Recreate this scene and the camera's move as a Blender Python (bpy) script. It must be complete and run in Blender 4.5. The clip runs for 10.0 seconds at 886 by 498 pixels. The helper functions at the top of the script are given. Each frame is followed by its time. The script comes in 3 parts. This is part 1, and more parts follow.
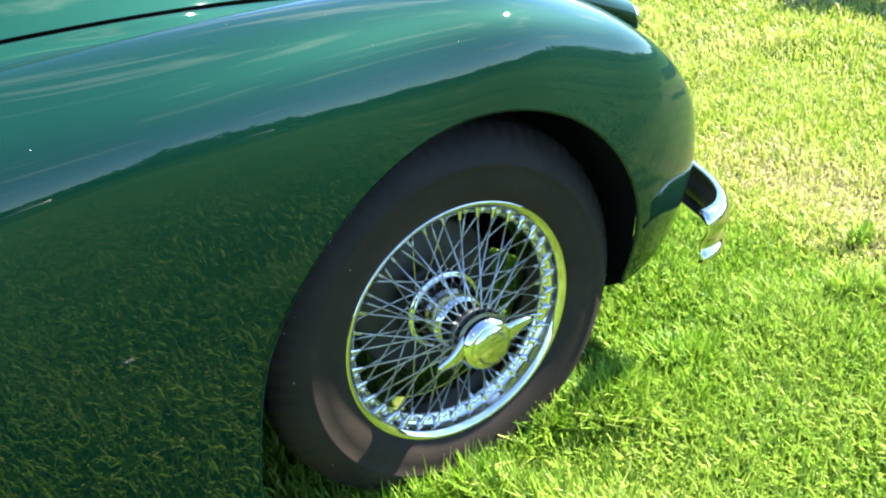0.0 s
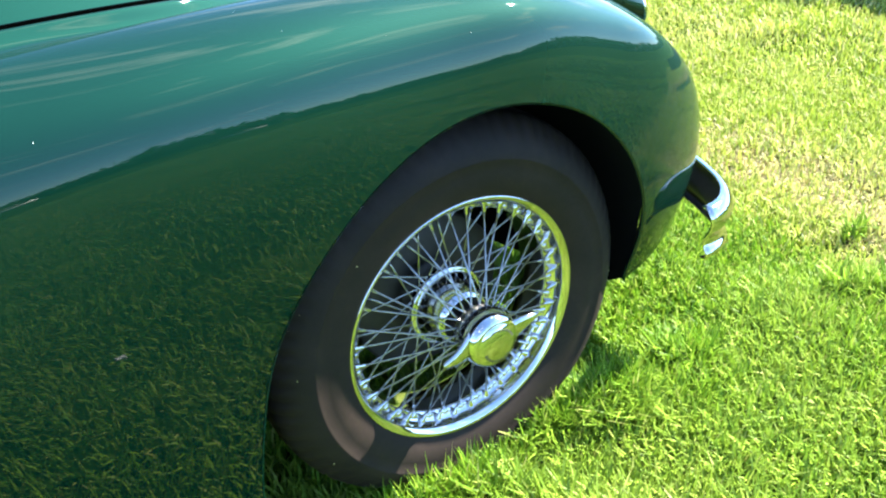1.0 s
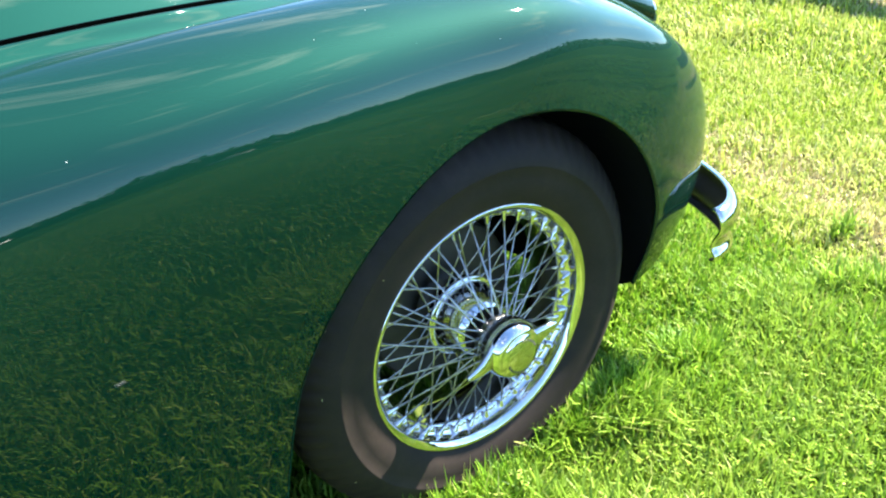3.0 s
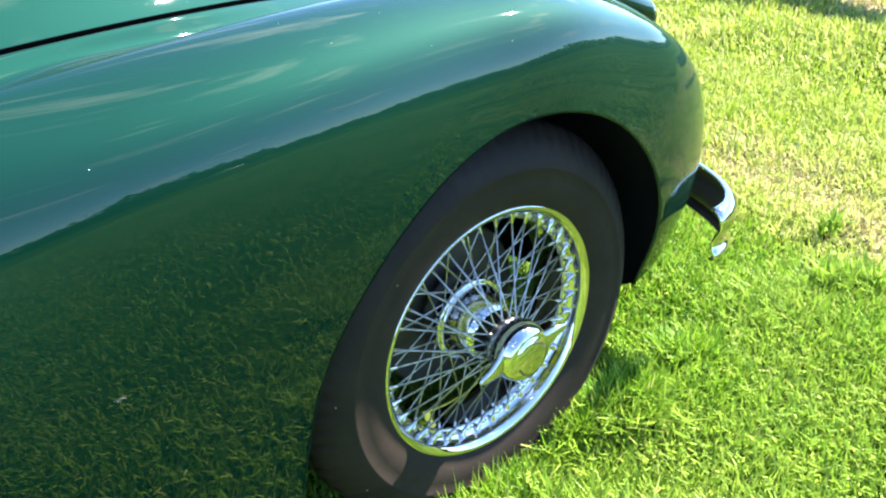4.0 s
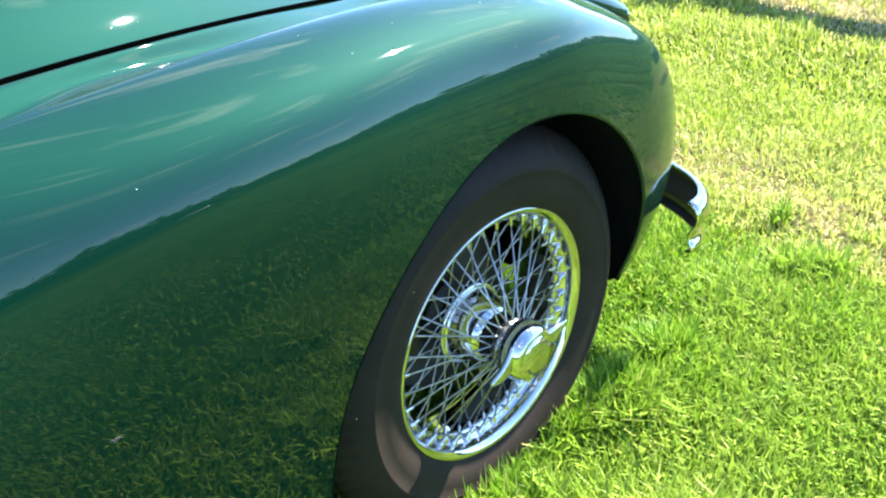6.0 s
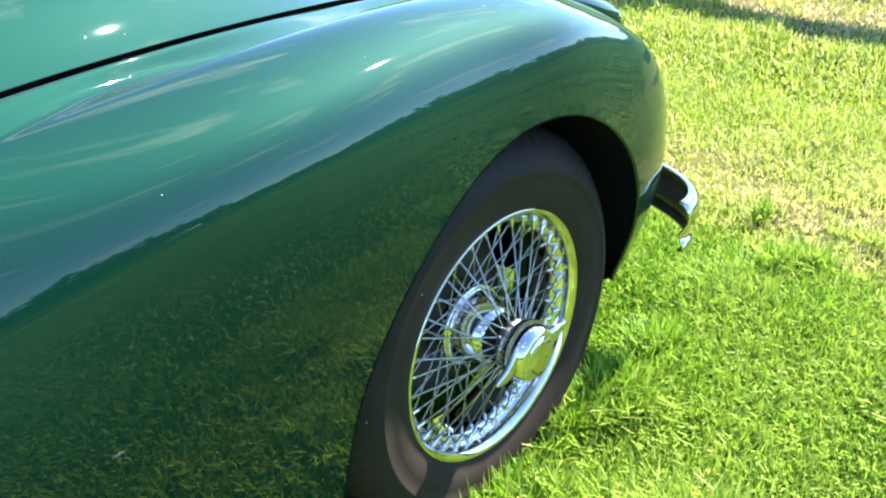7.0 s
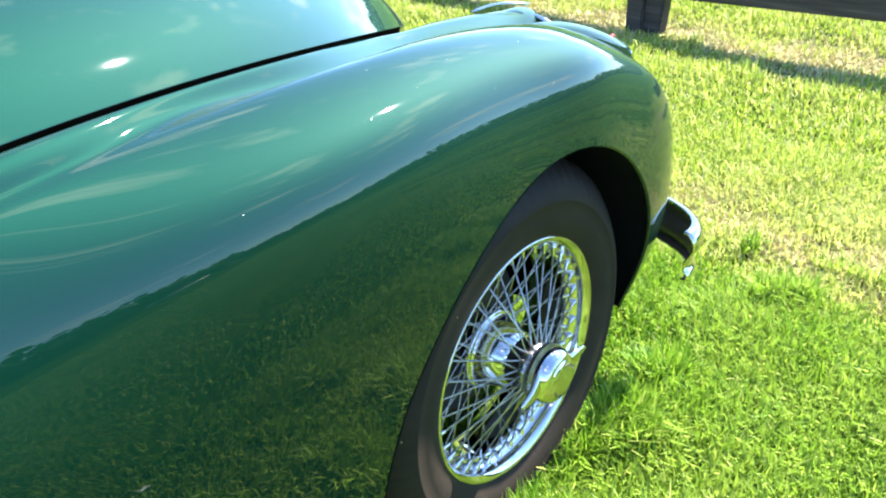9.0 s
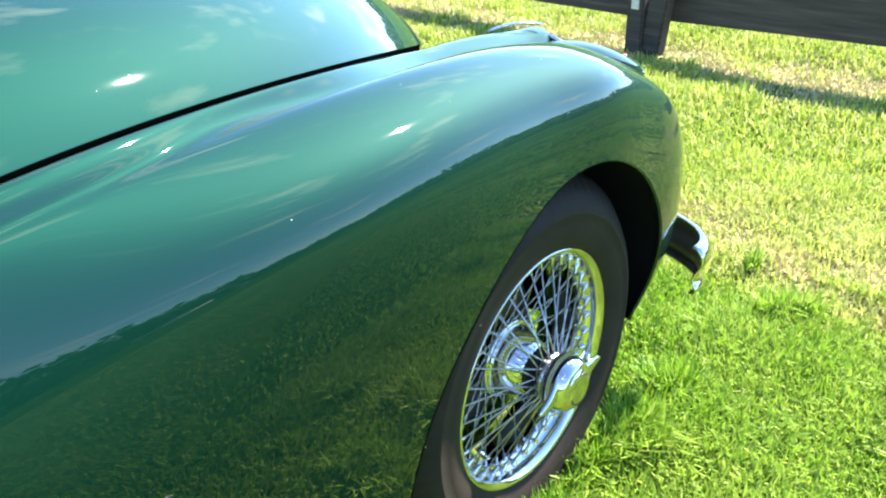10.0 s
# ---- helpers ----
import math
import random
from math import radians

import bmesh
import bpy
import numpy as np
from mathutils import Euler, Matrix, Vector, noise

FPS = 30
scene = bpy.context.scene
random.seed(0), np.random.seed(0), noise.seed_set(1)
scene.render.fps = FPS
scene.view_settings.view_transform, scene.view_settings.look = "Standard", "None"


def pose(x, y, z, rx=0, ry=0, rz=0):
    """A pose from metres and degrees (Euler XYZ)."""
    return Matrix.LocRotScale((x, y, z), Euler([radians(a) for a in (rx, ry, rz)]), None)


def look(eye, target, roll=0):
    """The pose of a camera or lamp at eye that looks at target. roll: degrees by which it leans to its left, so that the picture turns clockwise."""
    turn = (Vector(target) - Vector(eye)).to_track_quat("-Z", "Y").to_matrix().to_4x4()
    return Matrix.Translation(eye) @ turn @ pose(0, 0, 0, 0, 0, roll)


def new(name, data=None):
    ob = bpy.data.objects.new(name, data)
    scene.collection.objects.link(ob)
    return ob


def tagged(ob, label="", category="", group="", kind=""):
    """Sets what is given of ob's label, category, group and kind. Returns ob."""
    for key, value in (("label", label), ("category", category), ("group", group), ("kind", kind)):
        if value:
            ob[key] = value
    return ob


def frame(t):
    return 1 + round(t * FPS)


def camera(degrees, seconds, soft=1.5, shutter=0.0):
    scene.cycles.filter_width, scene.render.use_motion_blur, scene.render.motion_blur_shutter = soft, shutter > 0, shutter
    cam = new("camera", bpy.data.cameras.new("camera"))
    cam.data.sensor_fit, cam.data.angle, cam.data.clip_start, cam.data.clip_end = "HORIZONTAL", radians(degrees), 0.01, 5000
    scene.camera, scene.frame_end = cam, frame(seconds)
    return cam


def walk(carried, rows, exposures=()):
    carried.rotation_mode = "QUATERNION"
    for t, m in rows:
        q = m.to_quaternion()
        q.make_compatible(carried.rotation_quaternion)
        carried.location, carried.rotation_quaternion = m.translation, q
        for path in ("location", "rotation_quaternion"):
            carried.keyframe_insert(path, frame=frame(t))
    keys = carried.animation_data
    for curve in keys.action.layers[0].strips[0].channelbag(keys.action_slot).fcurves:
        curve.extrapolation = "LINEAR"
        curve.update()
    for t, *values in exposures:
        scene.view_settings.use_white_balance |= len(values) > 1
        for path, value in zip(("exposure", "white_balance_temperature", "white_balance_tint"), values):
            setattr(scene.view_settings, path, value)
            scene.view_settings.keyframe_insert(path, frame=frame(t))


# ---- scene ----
cam = camera(53.8, 10.0, soft=2.1)
PATH = [
    (0.0, look((-0.6009, -1.0237, 1.1819), (-0.0495, -0.0466, 0.5251), -7.07)),
    (0.5, look((-0.6104, -0.9949, 1.1797), (-0.0503, -0.0315, 0.5103), -6.53)),
    (1.0, look((-0.6243, -0.9675, 1.1863), (-0.0485, -0.0211, 0.5060), -5.71)),
    (1.5, look((-0.6397, -0.9421, 1.1886), (-0.0453, -0.0090, 0.5059), -5.29)),
    (2.0, look((-0.6545, -0.9199, 1.1896), (-0.0474, 0.0034, 0.5048), -5.13)),
    (2.5, look((-0.6729, -0.8975, 1.1937), (-0.0515, 0.0151, 0.5074), -5.01)),
    (4.0, look((-0.7364, -0.8284, 1.1954), (-0.0611, 0.0439, 0.5075), -4.42)),
    (4.5, look((-0.7627, -0.8091, 1.1952), (-0.0599, 0.0472, 0.5149), -4.33)),
    (5.0, look((-0.7864, -0.7849, 1.1965), (-0.0614, 0.0531, 0.5167), -4.05)),
    (5.5, look((-0.8152, -0.7668, 1.2011), (-0.0664, 0.0493, 0.5204), -4.13)),
    (7.0, look((-0.8852, -0.7131, 1.2082), (-0.0776, 0.0459, 0.5286), -3.78)),
    (7.5, look((-0.9063, -0.6946, 1.2121), (-0.0830, 0.0548, 0.5407), -3.39)),
    (8.0, look((-0.9317, -0.6829, 1.2166), (-0.0958, 0.0611, 0.5551), -2.99)),
    (8.5, look((-0.9554, -0.6701, 1.2192), (-0.1054, 0.0667, 0.5676), -2.33)),
    (9.0, look((-0.9835, -0.6585, 1.2224), (-0.1171, 0.0694, 0.5826), -1.65)),
    (9.5, look((-1.0143, -0.6491, 1.2265), (-0.1349, 0.0732, 0.5982), -1.23)),
    (10.0, look((-1.0451, -0.6463, 1.2283), (-0.1586, 0.0798, 0.6144), -0.92)),
]
walk(cam, PATH)

# ---- light ----
SUN = Vector((0.74, -0.066, 0.67)).normalized()
scene.view_settings.exposure = 2.9
world = bpy.data.worlds.new("sky")
scene.world = world
world.use_nodes = True
wt = world.node_tree
wt.nodes.clear()
w_out = wt.nodes.new("ShaderNodeOutputWorld")
w_bg = wt.nodes.new("ShaderNodeBackground")
w_sky = wt.nodes.new("ShaderNodeTexSky")
w_sky.sky_type = "NISHITA"
w_sky.sun_disc = False
w_sky.sun_elevation = math.asin(SUN.z)
w_sky.sun_rotation = math.atan2(SUN.x, SUN.y)
w_sky.altitude = 900
w_sky.air_density = 0.9
w_sky.dust_density = 0.05
w_sky.ozone_density = 2.5
# thin streaks of high cloud
w_co = wt.nodes.new("ShaderNodeTexCoord")
w_map = wt.nodes.new("ShaderNodeMapping")
w_map.inputs["Rotation"].default_value = (0, 0, radians(25))
w_map.inputs["Scale"].default_value = (0.55, 4.2, 9.0)
w_noise = wt.nodes.new("ShaderNodeTexNoise")
w_noise.inputs["Scale"].default_value = 1.1
w_noise.inputs["Detail"].default_value = 7
w_noise.inputs["Roughness"].default_value = 0.6
w_ramp = wt.nodes.new("ShaderNodeValToRGB")
w_ramp.color_ramp.elements[0].position = 0.55
w_ramp.color_ramp.elements[0].color = (0, 0, 0, 1)
w_ramp.color_ramp.elements[1].position = 0.76
w_ramp.color_ramp.elements[1].color = (1, 1, 1, 1)
w_mix = wt.nodes.new("ShaderNodeMix")
w_mix.data_type = "RGBA"
w_mix.inputs["B"].default_value = (7.5, 7.9, 8.3, 1)
w_bg.inputs["Strength"].default_value = 0.093
wt.links.new(w_co.outputs["Generated"], w_map.inputs["Vector"])
wt.links.new(w_map.outputs["Vector"], w_noise.inputs["Vector"])
wt.links.new(w_noise.outputs["Fac"], w_ramp.inputs["Fac"])
wt.links.new(w_ramp.outputs["Color"], w_mix.inputs["Factor"])
w_tint = wt.nodes.new("ShaderNodeMix")
w_tint.data_type, w_tint.blend_type = "RGBA", "MULTIPLY"
w_tint.inputs["Factor"].default_value = 1.0
w_tint.inputs["B"].default_value = (0.80, 0.95, 1.07, 1)
wt.links.new(w_sky.outputs["Color"], w_tint.inputs["A"])
wt.links.new(w_tint.outputs["Result"], w_mix.inputs["A"])
wt.links.new(w_mix.outputs["Result"], w_bg.inputs["Color"])
wt.links.new(w_bg.outputs["Background"], w_out.inputs["Surface"])
sun = new("sun", bpy.data.lights.new("sun", "SUN"))
sun.data.energy = 5.0
sun.data.angle = radians(0.53)
sun.data.color = (1.0, 0.95, 0.86)
sun.matrix_world = look(SUN * 30, (0, 0, 0))


# ---- materials ----
def material(name):
    m = bpy.data.materials.new(name)
    m.use_nodes = True
    t = m.node_tree
    return m, t, t.nodes["Principled BSDF"]


def noise_node(t, scale, detail=4, rough=0.55, coord="Object"):
    co = t.nodes.new("ShaderNodeTexCoord")
    n = t.nodes.new("ShaderNodeTexNoise")
    n.inputs["Scale"].default_value = scale
    n.inputs["Detail"].default_value = detail
    n.inputs["Roughness"].default_value = rough
    t.links.new(co.outputs[coord], n.inputs["Vector"])
    return n


def ramp_node(t, source, stops):
    r = t.nodes.new("ShaderNodeValToRGB")
    while len(r.color_ramp.elements) < len(stops):
        r.color_ramp.elements.new(0.5)
    for e, (p, c) in zip(r.color_ramp.elements, stops):
        e.position = p
        e.color = (*c, 1) if len(c) == 3 else c
    t.links.new(source, r.inputs["Fac"])
    return r


def bump_node(t, source, strength, distance, target):
    b = t.nodes.new("ShaderNodeBump")
    b.inputs["Strength"].default_value = strength
    b.inputs["Distance"].default_value = distance
    t.links.new(source, b.inputs["Height"])
    t.links.new(b.outputs["Normal"], target.inputs["Normal"])


def paint_material():
    m, t, p = material("green_paint")
    n = noise_node(t, 2.2, 3)
    r = ramp_node(t, n.outputs["Fac"], [(0.3, (0.0018, 0.0208, 0.0128)), (0.7, (0.0022, 0.0232, 0.0144))])
    t.links.new(r.outputs["Color"], p.inputs["Base Color"])
    # fine flake under the lacquer: a wide soft sheen
    p.inputs["Roughness"].default_value = 0.62
    p.inputs["Metallic"].default_value = 0.50
    p.inputs["Specular IOR Level"].default_value = 0.004
    p.inputs["Coat Weight"].default_value = 1.0
    p.inputs["Coat Roughness"].default_value = 0.018
    p.inputs["Coat IOR"].default_value = 1.425
    # faint waviness of hand-finished panels, under the lacquer's dust
    d = noise_node(t, 420, 2)
    dr = ramp_node(t, d.outputs["Fac"], [(0.72, (0.016, 0.016, 0.016)), (0.82, (0.12, 0.12, 0.12))])
    t.links.new(dr.outputs["Color"], p.inputs["Coat Roughness"])
    return m


def chrome_material():
    m, t, p = material("chrome")
    p.inputs["Base Color"].default_value = (0.62, 0.60, 0.575, 1)
    p.inputs["Metallic"].default_value = 1
    n = noise_node(t, 30, 5)
    r = ramp_node(t, n.outputs["Fac"], [(0.35, (0.03, 0.03, 0.03)), (0.75, (0.11, 0.11, 0.11))])
    t.links.new(r.outputs["Color"], p.inputs["Roughness"])
    return m


def plain_material(name, color, rough, metal=0.0, vary=0.25, scale=25, bump=0.0):
    m, t, p = material(name)
    n = noise_node(t, scale, 5)
    a = tuple(c * (1 - vary) for c in color)
    b = tuple(min(1, c * (1 + vary)) for c in color)
    r = ramp_node(t, n.outputs["Fac"], [(0.3, a), (0.7, b)])
    t.links.new(r.outputs["Color"], p.inputs["Base Color"])
    p.inputs["Roughness"].default_value = rough
    p.inputs["Metallic"].default_value = metal
    if bump:
        bump_node(t, n.outputs["Fac"], bump, 0.002, p)
    return m


def rubber_material():
    m, t, p = material("tyre_rubber")
    n = noise_node(t, 9, 6, 0.65)
    r = ramp_node(t, n.outputs["Fac"], [(0.25, (0.0105, 0.0072, 0.0058)), (0.55, (0.0185, 0.0125, 0.0098)), (0.85, (0.036, 0.024, 0.0175))])
    fine = noise_node(t, 160, 3)
    mx = t.nodes.new("ShaderNodeMix")
    mx.data_type, mx.blend_type = "RGBA", "OVERLAY"
    mx.inputs["Factor"].default_value = 0.25
    t.links.new(r.outputs["Color"], mx.inputs["A"])
    t.links.new(fine.outputs["Fac"], mx.inputs["B"])
    t.links.new(mx.outputs["Result"], p.inputs["Base Color"])
    p.inputs["Roughness"].default_value = 0.68
    p.inputs["Specular IOR Level"].default_value = 0.22
    bump_node(t, fine.outputs["Fac"], 0.12, 0.001, p)
    return m


def grass_material(name, stops, pale):
    m, t, p = material(name)
    geo = t.nodes.new("ShaderNodeNewGeometry")
    r = ramp_node(t, geo.outputs["Random Per Island"], stops)
    n = noise_node(t, 1.1, 4)
    dry = ramp_node(t, n.outputs["Fac"], [(0.46, (0, 0, 0)), (0.70, (0.45, 0.45, 0.45))])
    mx = t.nodes.new("ShaderNodeMix")
    mx.data_type = "RGBA"
    mx.inputs["B"].default_value = (*pale, 1)
    t.links.new(dry.outputs["Color"], mx.inputs["Factor"])
    t.links.new(r.outputs["Color"], mx.inputs["A"])
    t.links.new(mx.outputs["Result"], p.inputs["Base Color"])
    p.inputs["Roughness"].default_value = 0.5
    p.inputs["Specular IOR Level"].default_value = 0.25
    tr = t.nodes.new("ShaderNodeBsdfTranslucent")
    t.links.new(mx.outputs["Result"], tr.inputs["Color"])
    ms = t.nodes.new("ShaderNodeMixShader")
    ms.inputs["Fac"].default_value = 0.30
    t.links.new(p.outputs["BSDF"], ms.inputs[1])
    t.links.new(tr.outputs["BSDF"], ms.inputs[2])
    t.links.new(ms.outputs["Shader"], t.nodes["Material Output"].inputs["Surface"])
    return m


def dry_grass_material():
    m, t, p = material("dry_grass_blade")
    geo = t.nodes.new("ShaderNodeNewGeometry")
    r = ramp_node(t, geo.outputs["Random Per Island"], [(0.0, (0.30, 0.30, 0.09)), (0.5, (0.46, 0.40, 0.17)), (1.0, (0.60, 0.50, 0.27))])
    t.links.new(r.outputs["Color"], p.inputs["Base Color"])
    p.inputs["Roughness"].default_value = 0.7
    return m


def ground_material():
    m, t, p = material("lawn_soil")
    big = noise_node(t, 0.9, 5)
    fine = noise_node(t, 38, 6, 0.7)
    # greens kept dark: the blades' shade on one another is in the colour
    a = ramp_node(t, fine.outputs["Fac"], [(0.3, (0.010, 0.024, 0.003)), (0.55, (0.028, 0.056, 0.006)), (0.75, (0.060, 0.085, 0.013))])
    b = ramp_node(t, fine.outputs["Fac"], [(0.3, (0.022, 0.050, 0.006)), (0.7, (0.055, 0.100, 0.013))])
    f = ramp_node(t, big.outputs["Fac"], [(0.52, (0, 0, 0)), (0.72, (0.8, 0.8, 0.8))])
    mx = t.nodes.new("ShaderNodeMix")
    mx.data_type = "RGBA"
    t.links.new(f.outputs["Color"], mx.inputs["Factor"])
    t.links.new(a.outputs["Color"], mx.inputs["A"])
    t.links.new(b.outputs["Color"], mx.inputs["B"])
    # worn strips of bare straw and earth, with ragged edges
    co = t.nodes.new("ShaderNodeTexCoord")
    sep = t.nodes.new("ShaderNodeSeparateXYZ")
    t.links.new(co.outputs["Object"], sep.inputs["Vector"])
    wav = noise_node(t, 2.6, 5, 0.65)
    worn = None
    for at, half in ((1.30, 0.17), (3.02, 0.34)):
        sh = t.nodes.new("ShaderNodeMath")
        sh.operation = "MULTIPLY_ADD"
        sh.inputs[1].default_value = 0.9
        t.links.new(wav.outputs["Fac"], sh.inputs[0])
        t.links.new(sep.outputs["X"], sh.inputs[2])
        df = t.nodes.new("ShaderNodeMath")
        df.operation = "SUBTRACT"
        df.inputs[1].default_value = at + 0.45
        t.links.new(sh.outputs[0], df.inputs[0])
        ab = t.nodes.new("ShaderNodeMath")
        ab.operation = "ABSOLUTE"
        t.links.new(df.outputs[0], ab.inputs[0])
        band = ramp_node(t, ab.outputs[0], [(half * 0.35, (1, 1, 1)), (half, (0, 0, 0))])
        if worn is None:
            worn = band.outputs["Color"]
        else:
            mxx = t.nodes.new("ShaderNodeMath")
            mxx.operation = "MAXIMUM"
            t.links.new(worn, mxx.inputs[0])
            t.links.new(band.outputs["Color"], mxx.inputs[1])
            worn = mxx.outputs[0]
    # both strips fade out along the car's side
    span = t.nodes.new("ShaderNodeMapRange")
    span.inputs["From Min"].default_value, span.inputs["From Max"].default_value = -0.9, -0.3
    t.links.new(sep.outputs["Y"], span.inputs["Value"])
    past = t.nodes.new("ShaderNodeMapRange")
    past.inputs["From Min"].default_value, past.inputs["From Max"].default_value = 3.2, 1.2
    t.links.new(sep.outputs["Y"], past.inputs["Value"])
    far = t.nodes.new("ShaderNodeMath")
    far.operation = "GREATER_THAN"
    far.inputs[1].default_value = 2.1
    t.links.new(sep.outputs["X"], far.inputs[0])
    ends = t.nodes.new("ShaderNodeMath")
    ends.operation = "MAXIMUM"
    t.links.new(past.outputs["Result"], ends.inputs[0])
    t.links.new(far.outputs[0], ends.inputs[1])
    for limit in (span.outputs["Result"], ends.outputs[0]):
        lim = t.nodes.new("ShaderNodeMath")
        lim.operation = "MULTIPLY"
        t.links.new(worn, lim.inputs[0])
        t.links.new(limit, lim.inputs[1])
        worn = lim.outputs[0]
    straw = ramp_node(t, fine.outputs["Fac"], [(0.3, (0.15, 0.12, 0.06)), (0.6, (0.28, 0.23, 0.12)), (0.8, (0.40, 0.33, 0.19))])
    m2 = t.nodes.new("ShaderNodeMix")
    m2.data_type = "RGBA"
    t.links.new(worn, m2.inputs["Factor"])
    t.links.new(mx.outputs["Result"], m2.inputs["A"])
    t.links.new(straw.outputs["Color"], m2.inputs["B"])
    t.links.new(m2.outputs["Result"], p.inputs["Base Color"])
    p.inputs["Roughness"].default_value = 0.95
    p.inputs["Specular IOR Level"].default_value = 0.0
    bump_node(t, fine.outputs["Fac"], 0.7, 0.02, p)
    return m


def wood_material():
    m, t, p = material("weathered_wood")
    co = t.nodes.new("ShaderNodeTexCoord")
    mp = t.nodes.new("ShaderNodeMapping")
    mp.inputs["Scale"].default_value = (26, 1.5, 26)
    n = t.nodes.new("ShaderNodeTexNoise")
    n.inputs["Scale"].default_value = 2.2
    n.inputs["Detail"].default_value = 7
    t.links.new(co.outputs["Object"], mp.inputs["Vector"])
    t.links.new(mp.outputs["Vector"], n.inputs["Vector"])
    r = ramp_node(t, n.outputs["Fac"], [(0.3, (0.018, 0.014, 0.011)), (0.6, (0.042, 0.034, 0.027)), (0.8, (0.075, 0.062, 0.05))])
    t.links.new(r.outputs["Color"], p.inputs["Base Color"])
    p.inputs["Roughness"].default_value = 0.85
    bump_node(t, n.outputs["Fac"], 0.5, 0.004, p)
    return m


def leaf_material():
    m, t, p = material("far_foliage")
    geo = t.nodes.new("ShaderNodeNewGeometry")
    r = ramp_node(t, geo.outputs["Random Per Island"], [(0.0, (0.012, 0.035, 0.010)), (0.6, (0.022, 0.055, 0.014)), (1.0, (0.04, 0.075, 0.02))])
    t.links.new(r.outputs["Color"], p.inputs["Base Color"])
    p.inputs["Roughness"].default_value = 0.8
    return m


PAINT = paint_material()
CHROME = chrome_material()
SPOKE_STEEL = plain_material("plated_spoke_steel", (0.33, 0.315, 0.295), 0.26, 1.0, vary=0.3, scale=90)
RUBBER = rubber_material()
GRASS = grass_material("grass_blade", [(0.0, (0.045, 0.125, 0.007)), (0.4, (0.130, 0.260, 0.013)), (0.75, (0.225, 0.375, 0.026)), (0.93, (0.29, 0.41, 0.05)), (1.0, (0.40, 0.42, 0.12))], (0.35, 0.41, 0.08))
# paler, yellower blades for the lawn ahead of the car
GRASS_PALE = grass_material("pale_grass_blade", [(0.0, (0.12, 0.20, 0.014)), (0.35, (0.245, 0.345, 0.030)), (0.7, (0.36, 0.43, 0.068)), (0.9, (0.47, 0.48, 0.14)), (1.0, (0.57, 0.51, 0.26))], (0.50, 0.49, 0.17))
DRY = dry_grass_material()
GROUND = ground_material()
WOOD = wood_material()
LEAF = leaf_material()
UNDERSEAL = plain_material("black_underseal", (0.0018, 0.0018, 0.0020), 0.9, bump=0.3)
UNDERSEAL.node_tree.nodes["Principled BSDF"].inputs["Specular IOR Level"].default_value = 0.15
SEAL = plain_material("black_seal", (0.0008, 0.0008, 0.0008), 0.95)
SEAL.node_tree.nodes["Principled BSDF"].inputs["Specular IOR Level"].default_value = 0.0
DARK_STEEL = plain_material("dark_steel", (0.06, 0.055, 0.05), 0.55, 0.7)
BRONZE = plain_material("oily_hub_metal", (0.05, 0.042, 0.035), 0.4, 0.8)
# back of the chrome bumper, its dark brown reflection put into the colour
BUMPER_BACK = plain_material("dark_bumper_back", (0.030, 0.026, 0.022), 0.55, 0.3)
RED = plain_material("red_glass", (0.55, 0.02, 0.02), 0.12)
LENS = plain_material("frosted_lens", (0.75, 0.76, 0.76), 0.15, vary=0.05)
GALV = plain_material("galvanised_plate", (0.42, 0.42, 0.40), 0.6, 0.3)
ENGRAVE = plain_material("engraving", (0.10, 0.10, 0.09), 0.5, 0.6)


# ---- mesh helpers ----
def link_mesh(name, verts, faces, mat, parent=None, label="", smooth=True):
    me = bpy.data.meshes.new(name)
    me.from_pydata([tuple(v) for v in verts], [], [tuple(f) for f in faces])
    me.materials.append(mat)
    if smooth:
        me.polygons.foreach_set("use_smooth", [True] * len(me.polygons))
    me.update()
    ob = new(name, me)
    if parent:
        ob.parent = parent
    if label:
        ob["label"] = label
    return ob


def part(name, bm, mat, parent=None, label="", smooth=True):
    me = bpy.data.meshes.new(name)
    bm.normal_update()
    bm.to_mesh(me)
    bm.free()
    me.materials.append(mat)
    if smooth:
        me.polygons.foreach_set("use_smooth", [True] * len(me.polygons))
    ob = new(name, me)
    if parent:
        ob.parent = parent
    if label:
        ob["label"] = label
    return ob


def natural(xs, ys, q):
    """Natural cubic spline through (xs, ys), at q."""
    xs, ys, q = np.asarray(xs, float), np.asarray(ys, float), np.asarray(q, float)
    n = len(xs)
    h = np.diff(xs)
    a = np.eye(n)
    b = np.zeros((n,) + ys.shape[1:])
    for i in range(1, n - 1):
        a[i, i - 1], a[i, i], a[i, i + 1] = h[i - 1], 2 * (h[i - 1] + h[i]), h[i]
        b[i] = 6 * ((ys[i + 1] - ys[i]) / h[i] - (ys[i] - ys[i - 1]) / h[i - 1])
    m = np.linalg.solve(a, b)
    k = np.clip(np.searchsorted(xs, q) - 1, 0, n - 2)
    sh = (-1,) + (1,) * (ys.ndim - 1)
    hk, u, v = h[k].reshape(sh), (xs[k + 1] - q).reshape(sh), (q - xs[k]).reshape(sh)
    return m[k] * u**3 / (6 * hk) + m[k + 1] * v**3 / (6 * hk) + (ys[k] / hk - m[k] * hk / 6) * u + (ys[k + 1] / hk - m[k + 1] * hk / 6) * v


